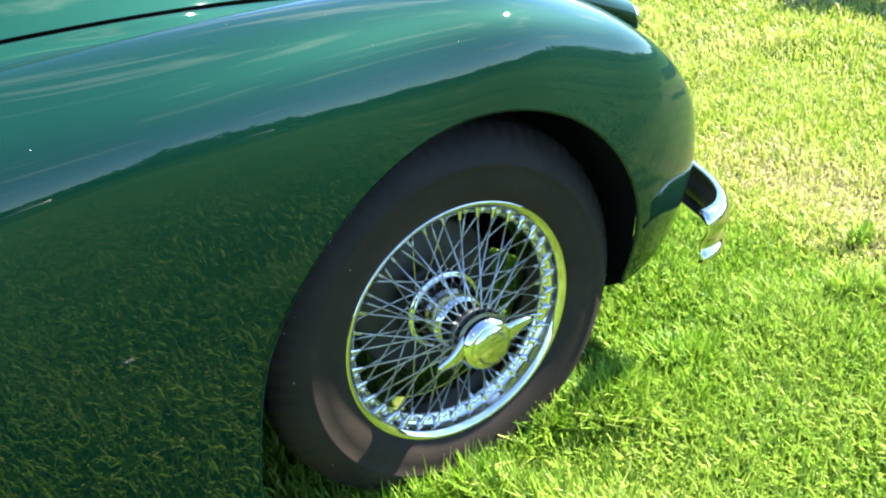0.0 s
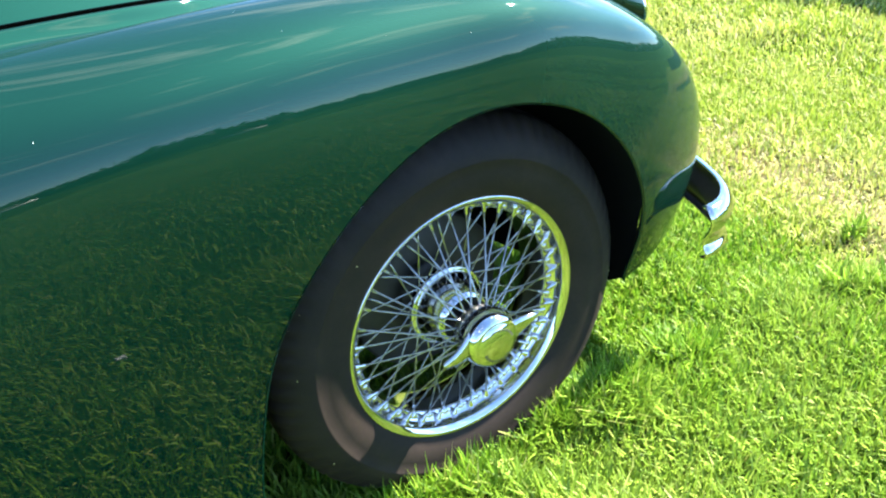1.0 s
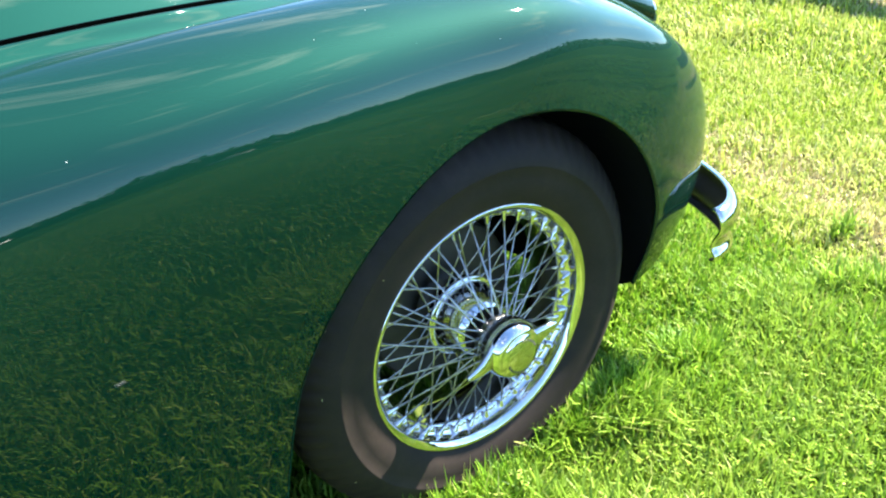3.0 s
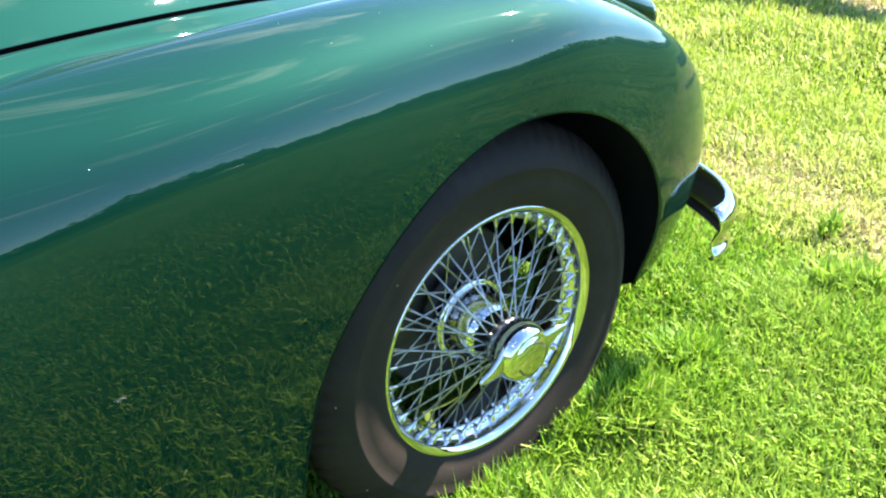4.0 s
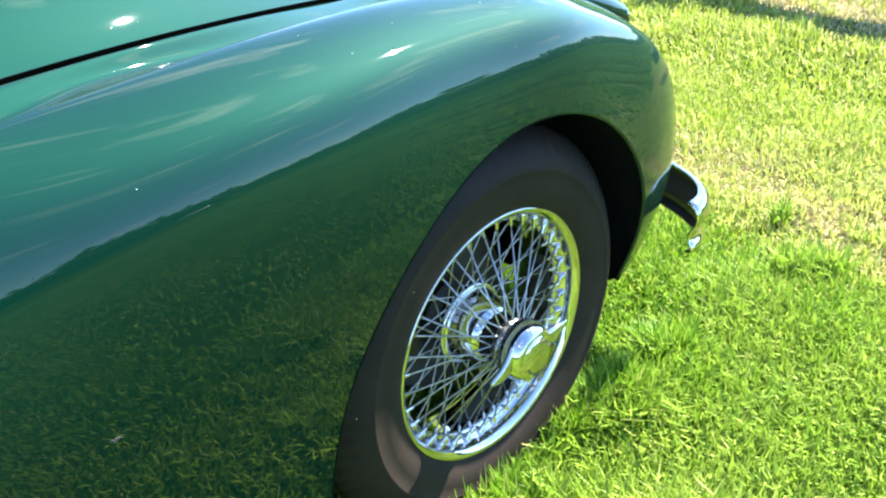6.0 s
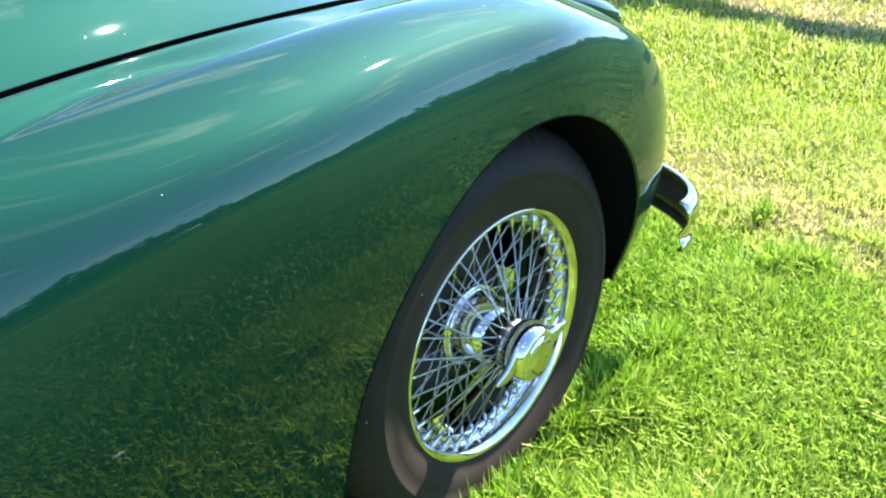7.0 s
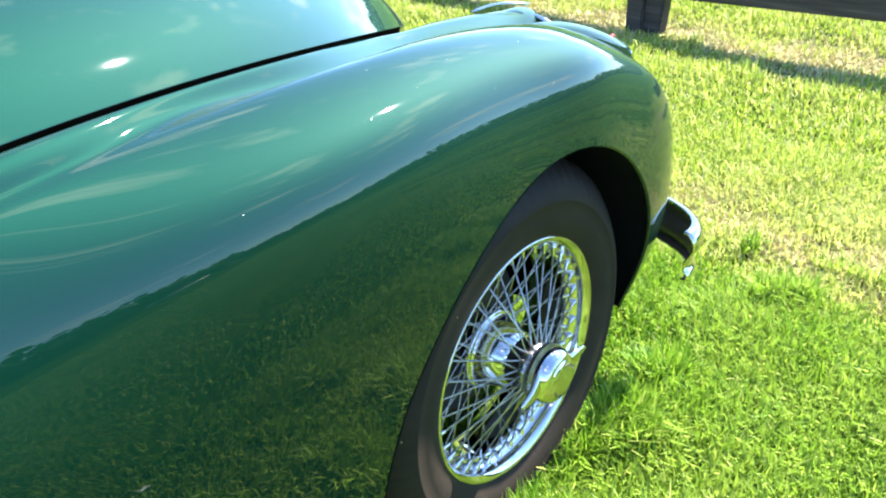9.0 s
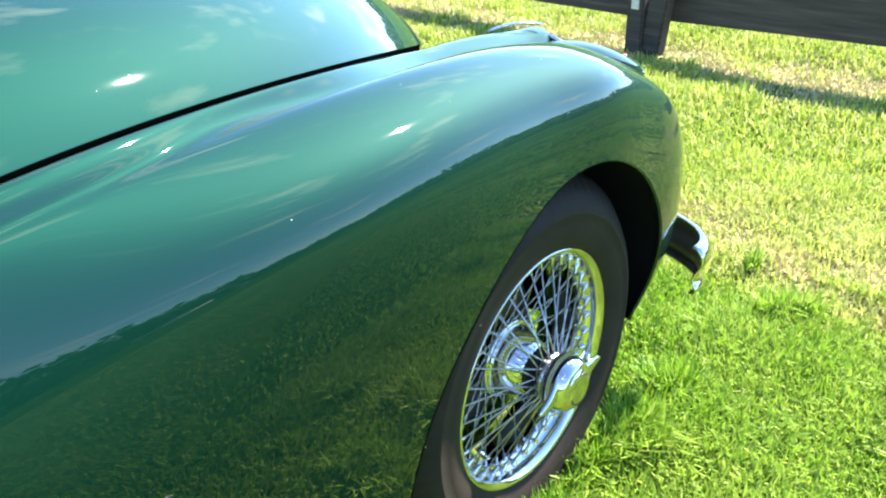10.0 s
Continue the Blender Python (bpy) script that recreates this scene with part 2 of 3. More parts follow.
def monotone(xs, ys, q):
    """Monotone cubic through (xs, ys), at q: no overshoot."""
    xs, ys, q = np.asarray(xs, float), np.asarray(ys, float), np.asarray(q, float)
    h = np.diff(xs)
    d = np.diff(ys) / h
    s = np.zeros(len(xs))
    s[0], s[-1] = d[0], d[-1]
    for i in range(1, len(xs) - 1):
        if d[i - 1] * d[i] > 0:
            w1, w2 = 2 * h[i] + h[i - 1], h[i] + 2 * h[i - 1]
            s[i] = (w1 + w2) / (w1 / d[i - 1] + w2 / d[i])
    k = np.clip(np.searchsorted(xs, q) - 1, 0, len(xs) - 2)
    t = (q - xs[k]) / h[k]
    return (2 * t**3 - 3 * t**2 + 1) * ys[k] + (t**3 - 2 * t**2 + t) * h[k] * s[k] + (3 * t**2 - 2 * t**3) * ys[k + 1] + (t**3 - t**2) * h[k] * s[k + 1]


def lathe(profile, segs, mat, name, parent, label="", closed=False, center=(0, 0, 0.335), wob=None):
    """Turns a profile of (radius, y) about the wheel's axis."""
    verts, faces = [], []
    n = len(profile)
    for i in range(segs):
        a = 2 * math.pi * i / segs
        for j, (r, y) in enumerate(profile):
            rr = r + (wob(i, j) if wob else 0)
            verts.append((center[0] + rr * math.cos(a), center[1] + y, center[2] + rr * math.sin(a)))
    m = n if closed else n - 1
    for i in range(segs):
        k = (i + 1) % segs
        for j in range(m):
            l = (j + 1) % n
            faces.append((i * n + j, i * n + l, k * n + l, k * n + j))
    return link_mesh(name, verts, faces, mat, parent, label)


def tube(points, radii, sides, bm=None):
    """A round bar through points."""
    bm = bm or bmesh.new()
    rings = []
    pts = [Vector(p) for p in points]
    for i, p in enumerate(pts):
        d = (pts[min(i + 1, len(pts) - 1)] - pts[max(i - 1, 0)]).normalized()
        a = d.orthogonal().normalized()
        b = d.cross(a)
        rings.append([bm.verts.new(p + radii[i] * (math.cos(2 * math.pi * k / sides) * a + math.sin(2 * math.pi * k / sides) * b)) for k in range(sides)])
    for r, s in zip(rings[:-1], rings[1:]):
        for k in range(sides):
            bm.faces.new((r[k], r[(k + 1) % sides], s[(k + 1) % sides], s[k]))
    bm.faces.new(rings[0][::-1])
    bm.faces.new(rings[-1])
    return bm


def box(bm, x0, x1, y0, y1, z0, z1, bevel=0.0, m=None):
    made = bmesh.ops.create_cube(bm, size=1)["verts"]
    for v in made:
        v.co = Vector((x0 + (v.co.x + 0.5) * (x1 - x0), y0 + (v.co.y + 0.5) * (y1 - y0), z0 + (v.co.z + 0.5) * (z1 - z0)))
        if m:
            v.co = m @ v.co
    if bevel:
        edges = list({e for v in made for e in v.link_edges})
        bmesh.ops.bevel(bm, geom=edges, offset=bevel, segments=2, affect="EDGES")
    return bm


# ---- ground ----
def lawn_height(x, y):
    return 0.012 * np.sin(1.7 * x + 0.6) * np.sin(1.3 * y + 1.1) + 0.006 * np.sin(5.1 * x + 2.2 * y)


def build_ground():
    near = np.concatenate([-np.geomspace(3, 900, 24)[::-1], np.linspace(-2.9, 5.9, 120), np.geomspace(6, 900, 24)])
    gx, gy = np.meshgrid(near, near, indexing="ij")
    damp = np.clip(1 - (np.hypot(gx, gy) - 6) / 10, 0, 1)
    gz = lawn_height(gx, gy) * damp
    n = len(near)
    verts = np.stack([gx, gy, gz], -1).reshape(-1, 3)
    faces = [(i * n + j, (i + 1) * n + j, (i + 1) * n + j + 1, i * n + j + 1) for i in range(n - 1) for j in range(n - 1)]
    g = link_mesh("ground", verts, faces, GROUND)
    return tagged(g, "wide green meadow lawn, patchy and dry in places", "lawn", kind="structure")


build_ground()


def dry_field(x, y):
    """How worn the turf is: a trampled strip before the car and another along the fence."""
    rag = 0.11 * np.sin(5.3 * y + 1.0 + 2 * np.sin(3.1 * x)) + 0.06 * np.sin(13.1 * y + 4 * x)
    a = 0.80 * np.exp(-(((x - 1.30 - rag) / 0.25) ** 2)) * np.exp(-(((y - 0.15) / 0.75) ** 4))
    b = 0.95 * np.exp(-(((x - 3.02 - rag) / 0.30) ** 2))
    return np.clip(a + b, 0, 1)


def blades(name, count, x0, x1, y0, y1, length, width, seed, mat, keep=None, label="", border=0.0):
    """Single grass blades, each a bent tapering strip."""
    g = np.random.default_rng(seed)
    x, y = g.uniform(x0, x1, count), g.uniform(y0, y1, count)
    tuft = 0.5 + 0.5 * np.sin(7.3 * x + 2.1 * np.sin(5.7 * y)) * np.sin(6.1 * y + 1.7 * np.sin(4.9 * x))
    ok = np.ones(count, bool) if keep is None else keep(x, y, g.uniform(0, 1, count))
    # ragged, thinning borders, so that no patch ends in a line
    rim = np.minimum(np.minimum(x - x0, x1 - x), np.minimum(y - y0, y1 - y))
    ok &= g.uniform(0, 1, count) < np.clip(rim / border, 0, 1) if border else ok
    x, y, tuft = x[ok], y[ok], tuft[ok]
    n = len(x)
    z = lawn_height(x, y) - 0.004
    ln = length * (0.55 + 0.55 * tuft) * g.uniform(0.55, 1.25, n)
    wd = width * g.uniform(0.7, 1.25, n)
    a = g.uniform(0, 2 * np.pi, n)
    lean = g.uniform(0.15, 0.95, n)
    dx, dy = np.cos(a), np.sin(a)
    turn = a + np.pi / 2 + g.uniform(-0.7, 0.7, n)
    sx, sy = np.cos(turn) * wd / 2, np.sin(turn) * wd / 2
    mh, mo = ln * 0.58 * np.cos(lean * 0.6), ln * 0.58 * np.sin(lean * 0.6)
    th, to = mh + ln * 0.42 * np.cos(lean * 1.5), mo + ln * 0.42 * np.sin(lean * 1.5)
    v = np.empty((n, 5, 3), np.float32)
    v[:, 0] = np.stack([x - sx, y - sy, z], 1)
    v[:, 1] = np.stack([x + sx, y + sy, z], 1)
    v[:, 2] = np.stack([x + dx * mo + sx * 0.8, y + dy * mo + sy * 0.8, z + mh], 1)
    v[:, 3] = np.stack([x + dx * mo - sx * 0.8, y + dy * mo - sy * 0.8, z + mh], 1)
    v[:, 4] = np.stack([x + dx * to, y + dy * to, z + th], 1)
    me = bpy.data.meshes.new(name)
    me.vertices.add(n * 5)
    me.vertices.foreach_set("co", v.ravel())
    base = (np.arange(n) * 5)[:, None]
    loops = (base + np.array([0, 1, 2, 3, 3, 2, 4])[None]).ravel()
    me.loops.add(n * 7)
    me.loops.foreach_set("vertex_index", loops.astype(np.int32))
    me.polygons.add(n * 2)
    start = ((np.arange(n) * 7)[:, None] + np.array([0, 4])[None]).ravel()
    me.polygons.foreach_set("loop_start", start.astype(np.int32))
    me.materials.append(mat)
    me.update(calc_edges=True)
    me.validate()
    ob = new(name, me)
    return tagged(ob, label, "grass", kind="stuff")


def off_tyre(x, y):
    return ~((y > -0.012) & (y < 0.16) & (np.abs(x) < 0.1))


def living(x, y, r):
    return (r > dry_field(x, y)) & off_tyre(x, y)


def dead(x, y, r):
    return r < dry_field(x, y)


blades("grass", 100000, -0.3, 1.05, -0.85, 0.7, 0.068, 0.0050, 1, GRASS, living, "bright green mown grass beside the car's wheel", 0.16)
blades("grass", 85000, 0.65, 2.1, -0.9, 1.2, 0.050, 0.0046, 16, GRASS_PALE, living, "pale green mown grass in front of the car", 0.2)
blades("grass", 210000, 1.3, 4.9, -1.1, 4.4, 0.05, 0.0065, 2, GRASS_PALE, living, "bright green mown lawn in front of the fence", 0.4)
blades("grass", 90000, -1.9, -0.15, -2.1, 0.5, 0.062, 0.006, 3, GRASS, living, "green grass along the flank of the car", 0.15)
blades("grass", 160000, -2.6, 3.9, -5.4, -0.6, 0.05, 0.0075, 4, GRASS, living, "open lawn behind the viewer", 0.6)


def tufted(x, y, r):
    return off_tyre(x, y) & (r > 0.55 * dry_field(x, y)) & (np.sin(11.0 * x + 3 * np.sin(6.3 * y)) * np.sin(9.1 * y + 2.4 * np.sin(7.7 * x)) > 0.38 + 0.3 * r)


blades("grass", 70000, -0.2, 1.2, -0.85, 0.05, 0.100, 0.0054, 11, GRASS, tufted, "longer tufts of grass beside the wheel")
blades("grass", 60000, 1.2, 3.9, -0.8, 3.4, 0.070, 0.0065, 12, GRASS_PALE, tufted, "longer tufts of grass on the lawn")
blades("grass", 2600, -0.42, 0.36, -0.075, -0.018, 0.105, 0.0042, 13, GRASS, lambda x, y, r: r < 0.8, "long grass blades standing against the tyre")
blades("grass", 130000, -7.0, 9.0, -13.0, -3.6, 0.06, 0.014, 14, GRASS, None, "open meadow grass behind the viewer", 2.0)
blades("grass", 60000, -7.0, 9.0, -4.6, 9.0, 0.055, 0.016, 15, GRASS, lambda x, y, r: off_tyre(x, y) & (r > dry_field(x, y)) & ~((x > -1.5) & (x < 4.0) & (y > -3.5) & (y < 3.5)), "open meadow grass round the car", 2.0)
blades("dry_grass", 60000, 0.85, 1.85, -0.75, 1.1, 0.028, 0.004, 5, DRY, dead, "straw-coloured trampled grass in a worn strip")
blades("dry_grass", 70000, 2.4, 3.7, -0.8, 3.9, 0.03, 0.006, 6, DRY, dead, "straw-coloured worn turf along the fence")


# ---- far woods ----
def build_woods():
    g = np.random.default_rng(8)
    verts, faces = [], []
    for k in range(420):
        az = 2 * math.pi * (k + g.uniform(0, 1)) / 420
        dist = g.uniform(62, 95)
        cx, cy = dist * math.cos(az), dist * math.sin(az)
        # a taller copse to one side, a longer stand of trees ahead, low hedges between
        tall = 0.50 + 0.06 * math.sin(7 * az) + 0.05 * math.sin(17 * az)
        for at, wide, more in ((5.01, 0.13, 0.75), (5.75, 0.28, 0.35), (1.2, 0.5, 0.3), (3.3, 0.6, 0.25)):
            tall += more * math.exp(-(((az - at) / wide) ** 4))
        h = g.uniform(6.0, 10.0) * tall
        w = max(h, 2.2) * g.uniform(0.45, 0.75)
        b = len(verts)
        for lev, r in ((-0.1, 0.22), (0.6 * h, 0.1)):
            for i in range(6):
                a = i * math.pi / 3
                verts.append((cx + r * math.cos(a), cy + r * math.sin(a), lev))
        faces += [(b + i, b + (i + 1) % 6, b + 6 + (i + 1) % 6, b + 6 + i) for i in range(6)]
        for i in range(150):
            d = g.normal(size=3)
            d /= np.linalg.norm(d)
            q = g.uniform(0.5, 1.0)
            c = np.array([cx, cy, 0.42 * h]) + d * q * np.array([w, w, 0.52 * h])
            u, v = g.normal(size=3), g.normal(size=3)
            u *= 0.75 * g.uniform(0.6, 1.4) / np.linalg.norm(u)
            v *= 0.75 * g.uniform(0.6, 1.4) / np.linalg.norm(v)
            b = len(verts)
            verts += [c - u, c + v, c + u, c - v * 0.8]
            faces.append((b, b + 1, b + 2, b + 3))
    ob = link_mesh("far_woods", verts, faces, LEAF, smooth=False)
    return tagged(ob, "distant dark green belt of trees round the meadow", "woods", kind="stuff")


build_woods()


# ---- fence ----
def build_fence():
    f = tagged(new("wooden_fence"), "weathered dark brown wooden post-and-rail fence standing in grass", "fence")
    f.location = (3.03, 1.335, 0.045)

    def put(name, bm, mat, label=""):
        bm.transform(Matrix.Translation((-3.12, -1.39, 0)))
        return part(name, bm, mat, f, label, smooth=False)

    bm = bmesh.new()
    box(bm, 3.02, 3.11, 1.37, 1.46, -0.25, 0.36, 0.008)
    post = put("post", bm, WOOD)
    bm = bmesh.new()
    box(bm, -0.045, 0.045, -0.05, 0.05, -0.15, 0.34, 0.008, Matrix.Translation((3.085, 1.335, -0.02)) @ Matrix.Rotation(radians(6), 4, "X"))
    put("brace", bm, WOOD)
    for ya, yb, za, zb in ((-0.35, 1.41, 0.158, 0.105), (1.416, 5.4, 0.105, 0.115)):
        bm = bmesh.new()
        box(bm, 3.16, 3.20, ya, yb, 0, 0.205, 0.006)
        for v in bm.verts:
            v.co.z += za + (zb - za) * (v.co.y - ya) / (yb - ya)
        put("rail", bm, WOOD)
    bm = bmesh.new()
    box(bm, 3.0135, 3.0215, 1.395, 1.435, 0.18, 0.235, 0.001)
    put("plate", bm, GALV, "small grey metal plate")


build_fence()

# ---- car ----
car = tagged(new("vintage_car"), "glossy green vintage sports car with chrome wire wheels parked on grass", "car")
NX, NA, NY, NZ = 0.30, 0.34, 0.16, 0.43


def shut_line(x):
    """Height and offset of the gap between wing and bonnet; it runs out level towards the scuttle."""
    q = max(x, -1.0)
    y = 0.2627 * q**3 + 0.5083 * q**2 + 0.531 * q + 0.2808
    z = -0.0136 * q**3 - 0.1657 * q**2 - 0.243 * q + 0.8464
    back = q - x
    return y - 0.030 * (1 - math.exp(-10 * back)), z + 0.005 * (1 - math.exp(-10 * back))


def wing_controls():
    """Section points of the wing by station: lower edge, side, shoulder, crest, valley, rim of the bonnet opening."""
    st = [
        (-2.0, [(-0.0500, 0.1800), (-0.0848, 0.5800), (-0.0792, 0.7620), (-0.0523, 0.8565), (-0.0441, 0.9074), (-0.0348, 0.9161), (-0.0273, 0.9285), (-0.0130, 0.9380), (-0.0050, 0.9000)]),
        (-1.0, [(-0.0200, 0.1800), (-0.0548, 0.5800), (-0.0492, 0.7620), (-0.0223, 0.8565), (-0.0141, 0.9074), (-0.0048, 0.9161), (0.0027, 0.9285), (0.0170, 0.9380), (0.0250, 0.9000)]),
        (-0.7, [(-0.0200, 0.1800), (-0.0588, 0.5700), (-0.0532, 0.7624), (-0.0173, 0.8624), (0.0293, 0.9087), (0.0423, 0.9154), (0.0510, 0.9293), (0.0680, 0.9390), (0.0780, 0.8950)]),
        (-0.5, [(-0.0200, 0.1800), (-0.0576, 0.5700), (-0.0565, 0.7724), (-0.0181, 0.8640), (0.0617, 0.9069), (0.0792, 0.9075), (0.0952, 0.9113), (0.1100, 0.9260), (0.1200, 0.8800)]),
        (-0.25, [(-0.0200, 0.2200), (-0.0533, 0.5800), (-0.0495, 0.7843), (-0.0057, 0.8651), (0.0844, 0.9001), (0.1144, 0.8869), (0.1493, 0.8702), (0.1760, 0.8940), (0.1860, 0.8500)]),
        (0.0, [(-0.0150, 0.2400), (-0.0455, 0.5600), (-0.0382, 0.7583), (0.0077, 0.8496), (0.1158, 0.8760), (0.1664, 0.8399), (0.2254, 0.8161), (0.2790, 0.8420), (0.2890, 0.8000)]),
        (0.15, [(0.0000, 0.2500), (-0.0441, 0.5200), (-0.0359, 0.7480), (0.0103, 0.8319), (0.1349, 0.8476), (0.1830, 0.8081), (0.2511, 0.7807), (0.3100, 0.8180), (0.3700, 0.7900)]),
    ]
    for th in (0.0, 0.3, 0.62, 0.72, 1.0, 1.25, 1.42, 1.54):
        c, s = math.cos(th), math.sin(th)
        zc = (0.375 - 0.125 * th) * c
        x = NX + NA * th
        b, h = 0.20 * c, zc - 0.02 * c
        zb = NZ + 0.02 * c
        outer = [(NY - 0.147 * c, NZ - 0.184 * c), (NY - b, zb), (NY - 0.905 * b, zb + 0.775 * h), (NY - 0.69 * b, zb + 0.935 * h), (NY - 0.015 * c, NZ + zc)]
        if th < 0.65:
            inner = [(0.192, zb + 0.91 * h), (0.25, zb + 0.86 * h), (0.33, 0.800 - 0.05 * th), (0.42, 0.745 - 0.05 * th)]
        else:
            inner = [(NY + 0.5 * b, zb + 0.9 * h), (NY + 0.85 * b, zb + 0.6 * h), (NY + b, zb), (NY + 0.7 * b, NZ - 0.18 * c)]
        st.append((x, outer + inner))
    return st


def wing_sections(n_long, n_round):
    st = wing_controls()
    ss = np.array([s for s, _ in st])
    pts = np.array([p for _, p in st])
    q = np.concatenate([np.linspace(-2.0, -1.0, 40)[:-1], np.linspace(-1.0, 0.45, n_long + n_long // 3)[:-1], np.linspace(0.45, ss[-1], n_long // 3)])
    ctrl = np.empty((len(q), pts.shape[1], 2))
    for k in range(pts.shape[1]):
        for a in range(2):
            if k < 5:
                ctrl[:, k, a] = natural(ss, pts[:, k, a], q)
            else:
                ctrl[:, k, a] = np.where(q < NX, natural(ss[:9], pts[:9, k, a], np.minimum(q, NX)), monotone(ss, pts[:, k, a], q))
    th = (q - NX) / NA
    x = np.where(q < NX, q, NX + NA * np.sin(np.clip(th, 0, math.pi / 2)))
    grid = np.empty((len(q), n_round, 3))
    for i in range(len(q)):
        c = ctrl[i]
        d = np.sqrt(np.linalg.norm(np.diff(c, axis=0), axis=1) + 1e-6)
        u = np.concatenate([[0], np.cumsum(d)])
        u /= u[-1]
        yz = natural(u, c, np.linspace(0, 1, n_round))
        grid[i, :, 0], grid[i, :, 1:] = x[i], yz
    return grid


WZ = 0.335
ARCH_DEG = (-30, -15, 0, 20, 45, 70, 90, 110, 140, 160, 180, 210)
ARCH_RAD = (0.425, 0.377, 0.368, 0.374, 0.381, 0.380, 0.375, 0.366, 0.361, 0.370, 0.384, 0.46)


def arch_radius(x, z):
    a = math.degrees(math.atan2(z - WZ, x))
    if a < -90:
        a += 360
    return float(natural(ARCH_DEG, ARCH_RAD, np.array([min(max(a, -60), 212)]))[0])


def in_arch(x, z):
    return math.hypot(x, z - WZ) < arch_radius(x, z)


def to_arch(x, z):
    k = arch_radius(x, z) / max(math.hypot(x, z - WZ), 1e-6)
    return x * k, WZ + (z - WZ) * k


def build_wing():
    g = wing_sections(240, 170)
    n, m = g.shape[:2]
    co = g.reshape(-1, 3)
    inside = np.array([v[1] < 0.06 and v[2] < 0.74 and abs(v[0]) < 0.5 and in_arch(v[0], v[2]) for v in co])
    faces = []
    for i in range(n - 1):
        for j in range(m - 1):
            f = (i * m + j, (i + 1) * m + j, (i + 1) * m + j + 1, i * m + j + 1)
            if not all(inside[k] for k in f):
                faces.append(f)
    used = sorted({k for f in faces for k in f})
    du, dv = np.gradient(g, axis=0).reshape(-1, 3), np.gradient(g, axis=1).reshape(-1, 3)
    bm = bmesh.new()
    vs, edge = {}, []
    for k in used:
        p = co[k]
        if inside[k]:
            x, z = to_arch(p[0], p[2])
            yz = dv[k, 1] / dv[k, 2] if abs(dv[k, 2]) > 1e-5 else 0.0
            yx = (du[k, 1] - yz * du[k, 2]) / du[k, 0] if abs(du[k, 0]) > 1e-5 else 0.0
            p = (x, p[1] + min(max(yx, -1), 1) * (x - p[0]) + min(max(yz, -1), 1) * (z - p[2]), z)
            a = math.degrees(math.atan2(z - WZ, x))
            edge.append((a + 360 if a < -90 else a, p[1]))
        vs[k] = bm.verts.new(p)
    for f in faces:
        bm.faces.new([vs[k] for k in f])
    bmesh.ops.remove_doubles(bm, verts=bm.verts, dist=0.001)
    bmesh.ops.recalc_face_normals(bm, faces=bm.faces)
    wing = part("front_wing", bm, PAINT, car, "glossy green front wing with round wheel arch")
    # rolled bead along the arch
    edge.sort()
    ea, ey = np.array([e[0] for e in edge]), np.array([e[1] for e in edge])
    bead = [(-0.0005, -0.0012), (-0.0030, 0.0004), (-0.0042, 0.0035), (-0.0030, 0.0068), (0.001, 0.008), (0.008, 0.012), (0.016, 0.024)]
    verts, faces = [], []
    steps = np.linspace(ea[0], ea[-1], 200)
    ys = np.convolve(np.pad(np.interp(steps, ea, ey), 4, mode="edge"), np.ones(9) / 9, mode="valid")
    for i, (a, y) in enumerate(zip(steps, ys)):
        ra = radians(a)
        r = arch_radius(math.cos(ra), WZ + math.sin(ra))
        for dr, dy in bead:
            verts.append(((r + dr) * math.cos(ra), y + dy, WZ + (r + dr) * math.sin(ra)))
    nb = len(bead)
    for i in range(len(steps) - 1):
        for j in range(nb - 1):
            faces.append((i * nb + j, i * nb + j + 1, (i + 1) * nb + j + 1, (i + 1) * nb + j))
    bead_ob = link_mesh("arch_bead", verts, faces, PAINT, wing)
    bead_ob.data.materials.append(UNDERSEAL)
    for i, f in enumerate(bead_ob.data.polygons):
        f.material_index = int(i % (nb - 1) >= 2)


build_wing()


def build_far_side():
    """The other wing, without its arch, and a plain bulkhead that closes the body."""
    g = wing_sections(60, 60)
    n, m = g.shape[:2]
    co = g.reshape(-1, 3) * (1, -1, 1) + (0, 1.44, 0)
    faces = [(i * m + j, i * m + j + 1, (i + 1) * m + j + 1, (i + 1) * m + j) for i in range(n - 1) for j in range(m - 1)]
    link_mesh("front_wing", co, faces, PAINT, car, "glossy green front wing")
    y0, z0 = shut_line(-2.0)
    half = [tuple(p) for p in g[0][:-12:4]]
    half += [(-2.0, y0 + (0.72 - y0) * u, z0 + (1.14 - z0) * (1 - (1 - u) ** 5.8)) for u in (0.05, 0.1, 0.18, 0.3, 0.5, 1.0)]
    ring = half + [(x, 1.44 - y, z) for x, y, z in half[-2::-1]]
    link_mesh("bulkhead", ring, [tuple(range(len(ring)))], UNDERSEAL, car, "plain black bulkhead", smooth=False)


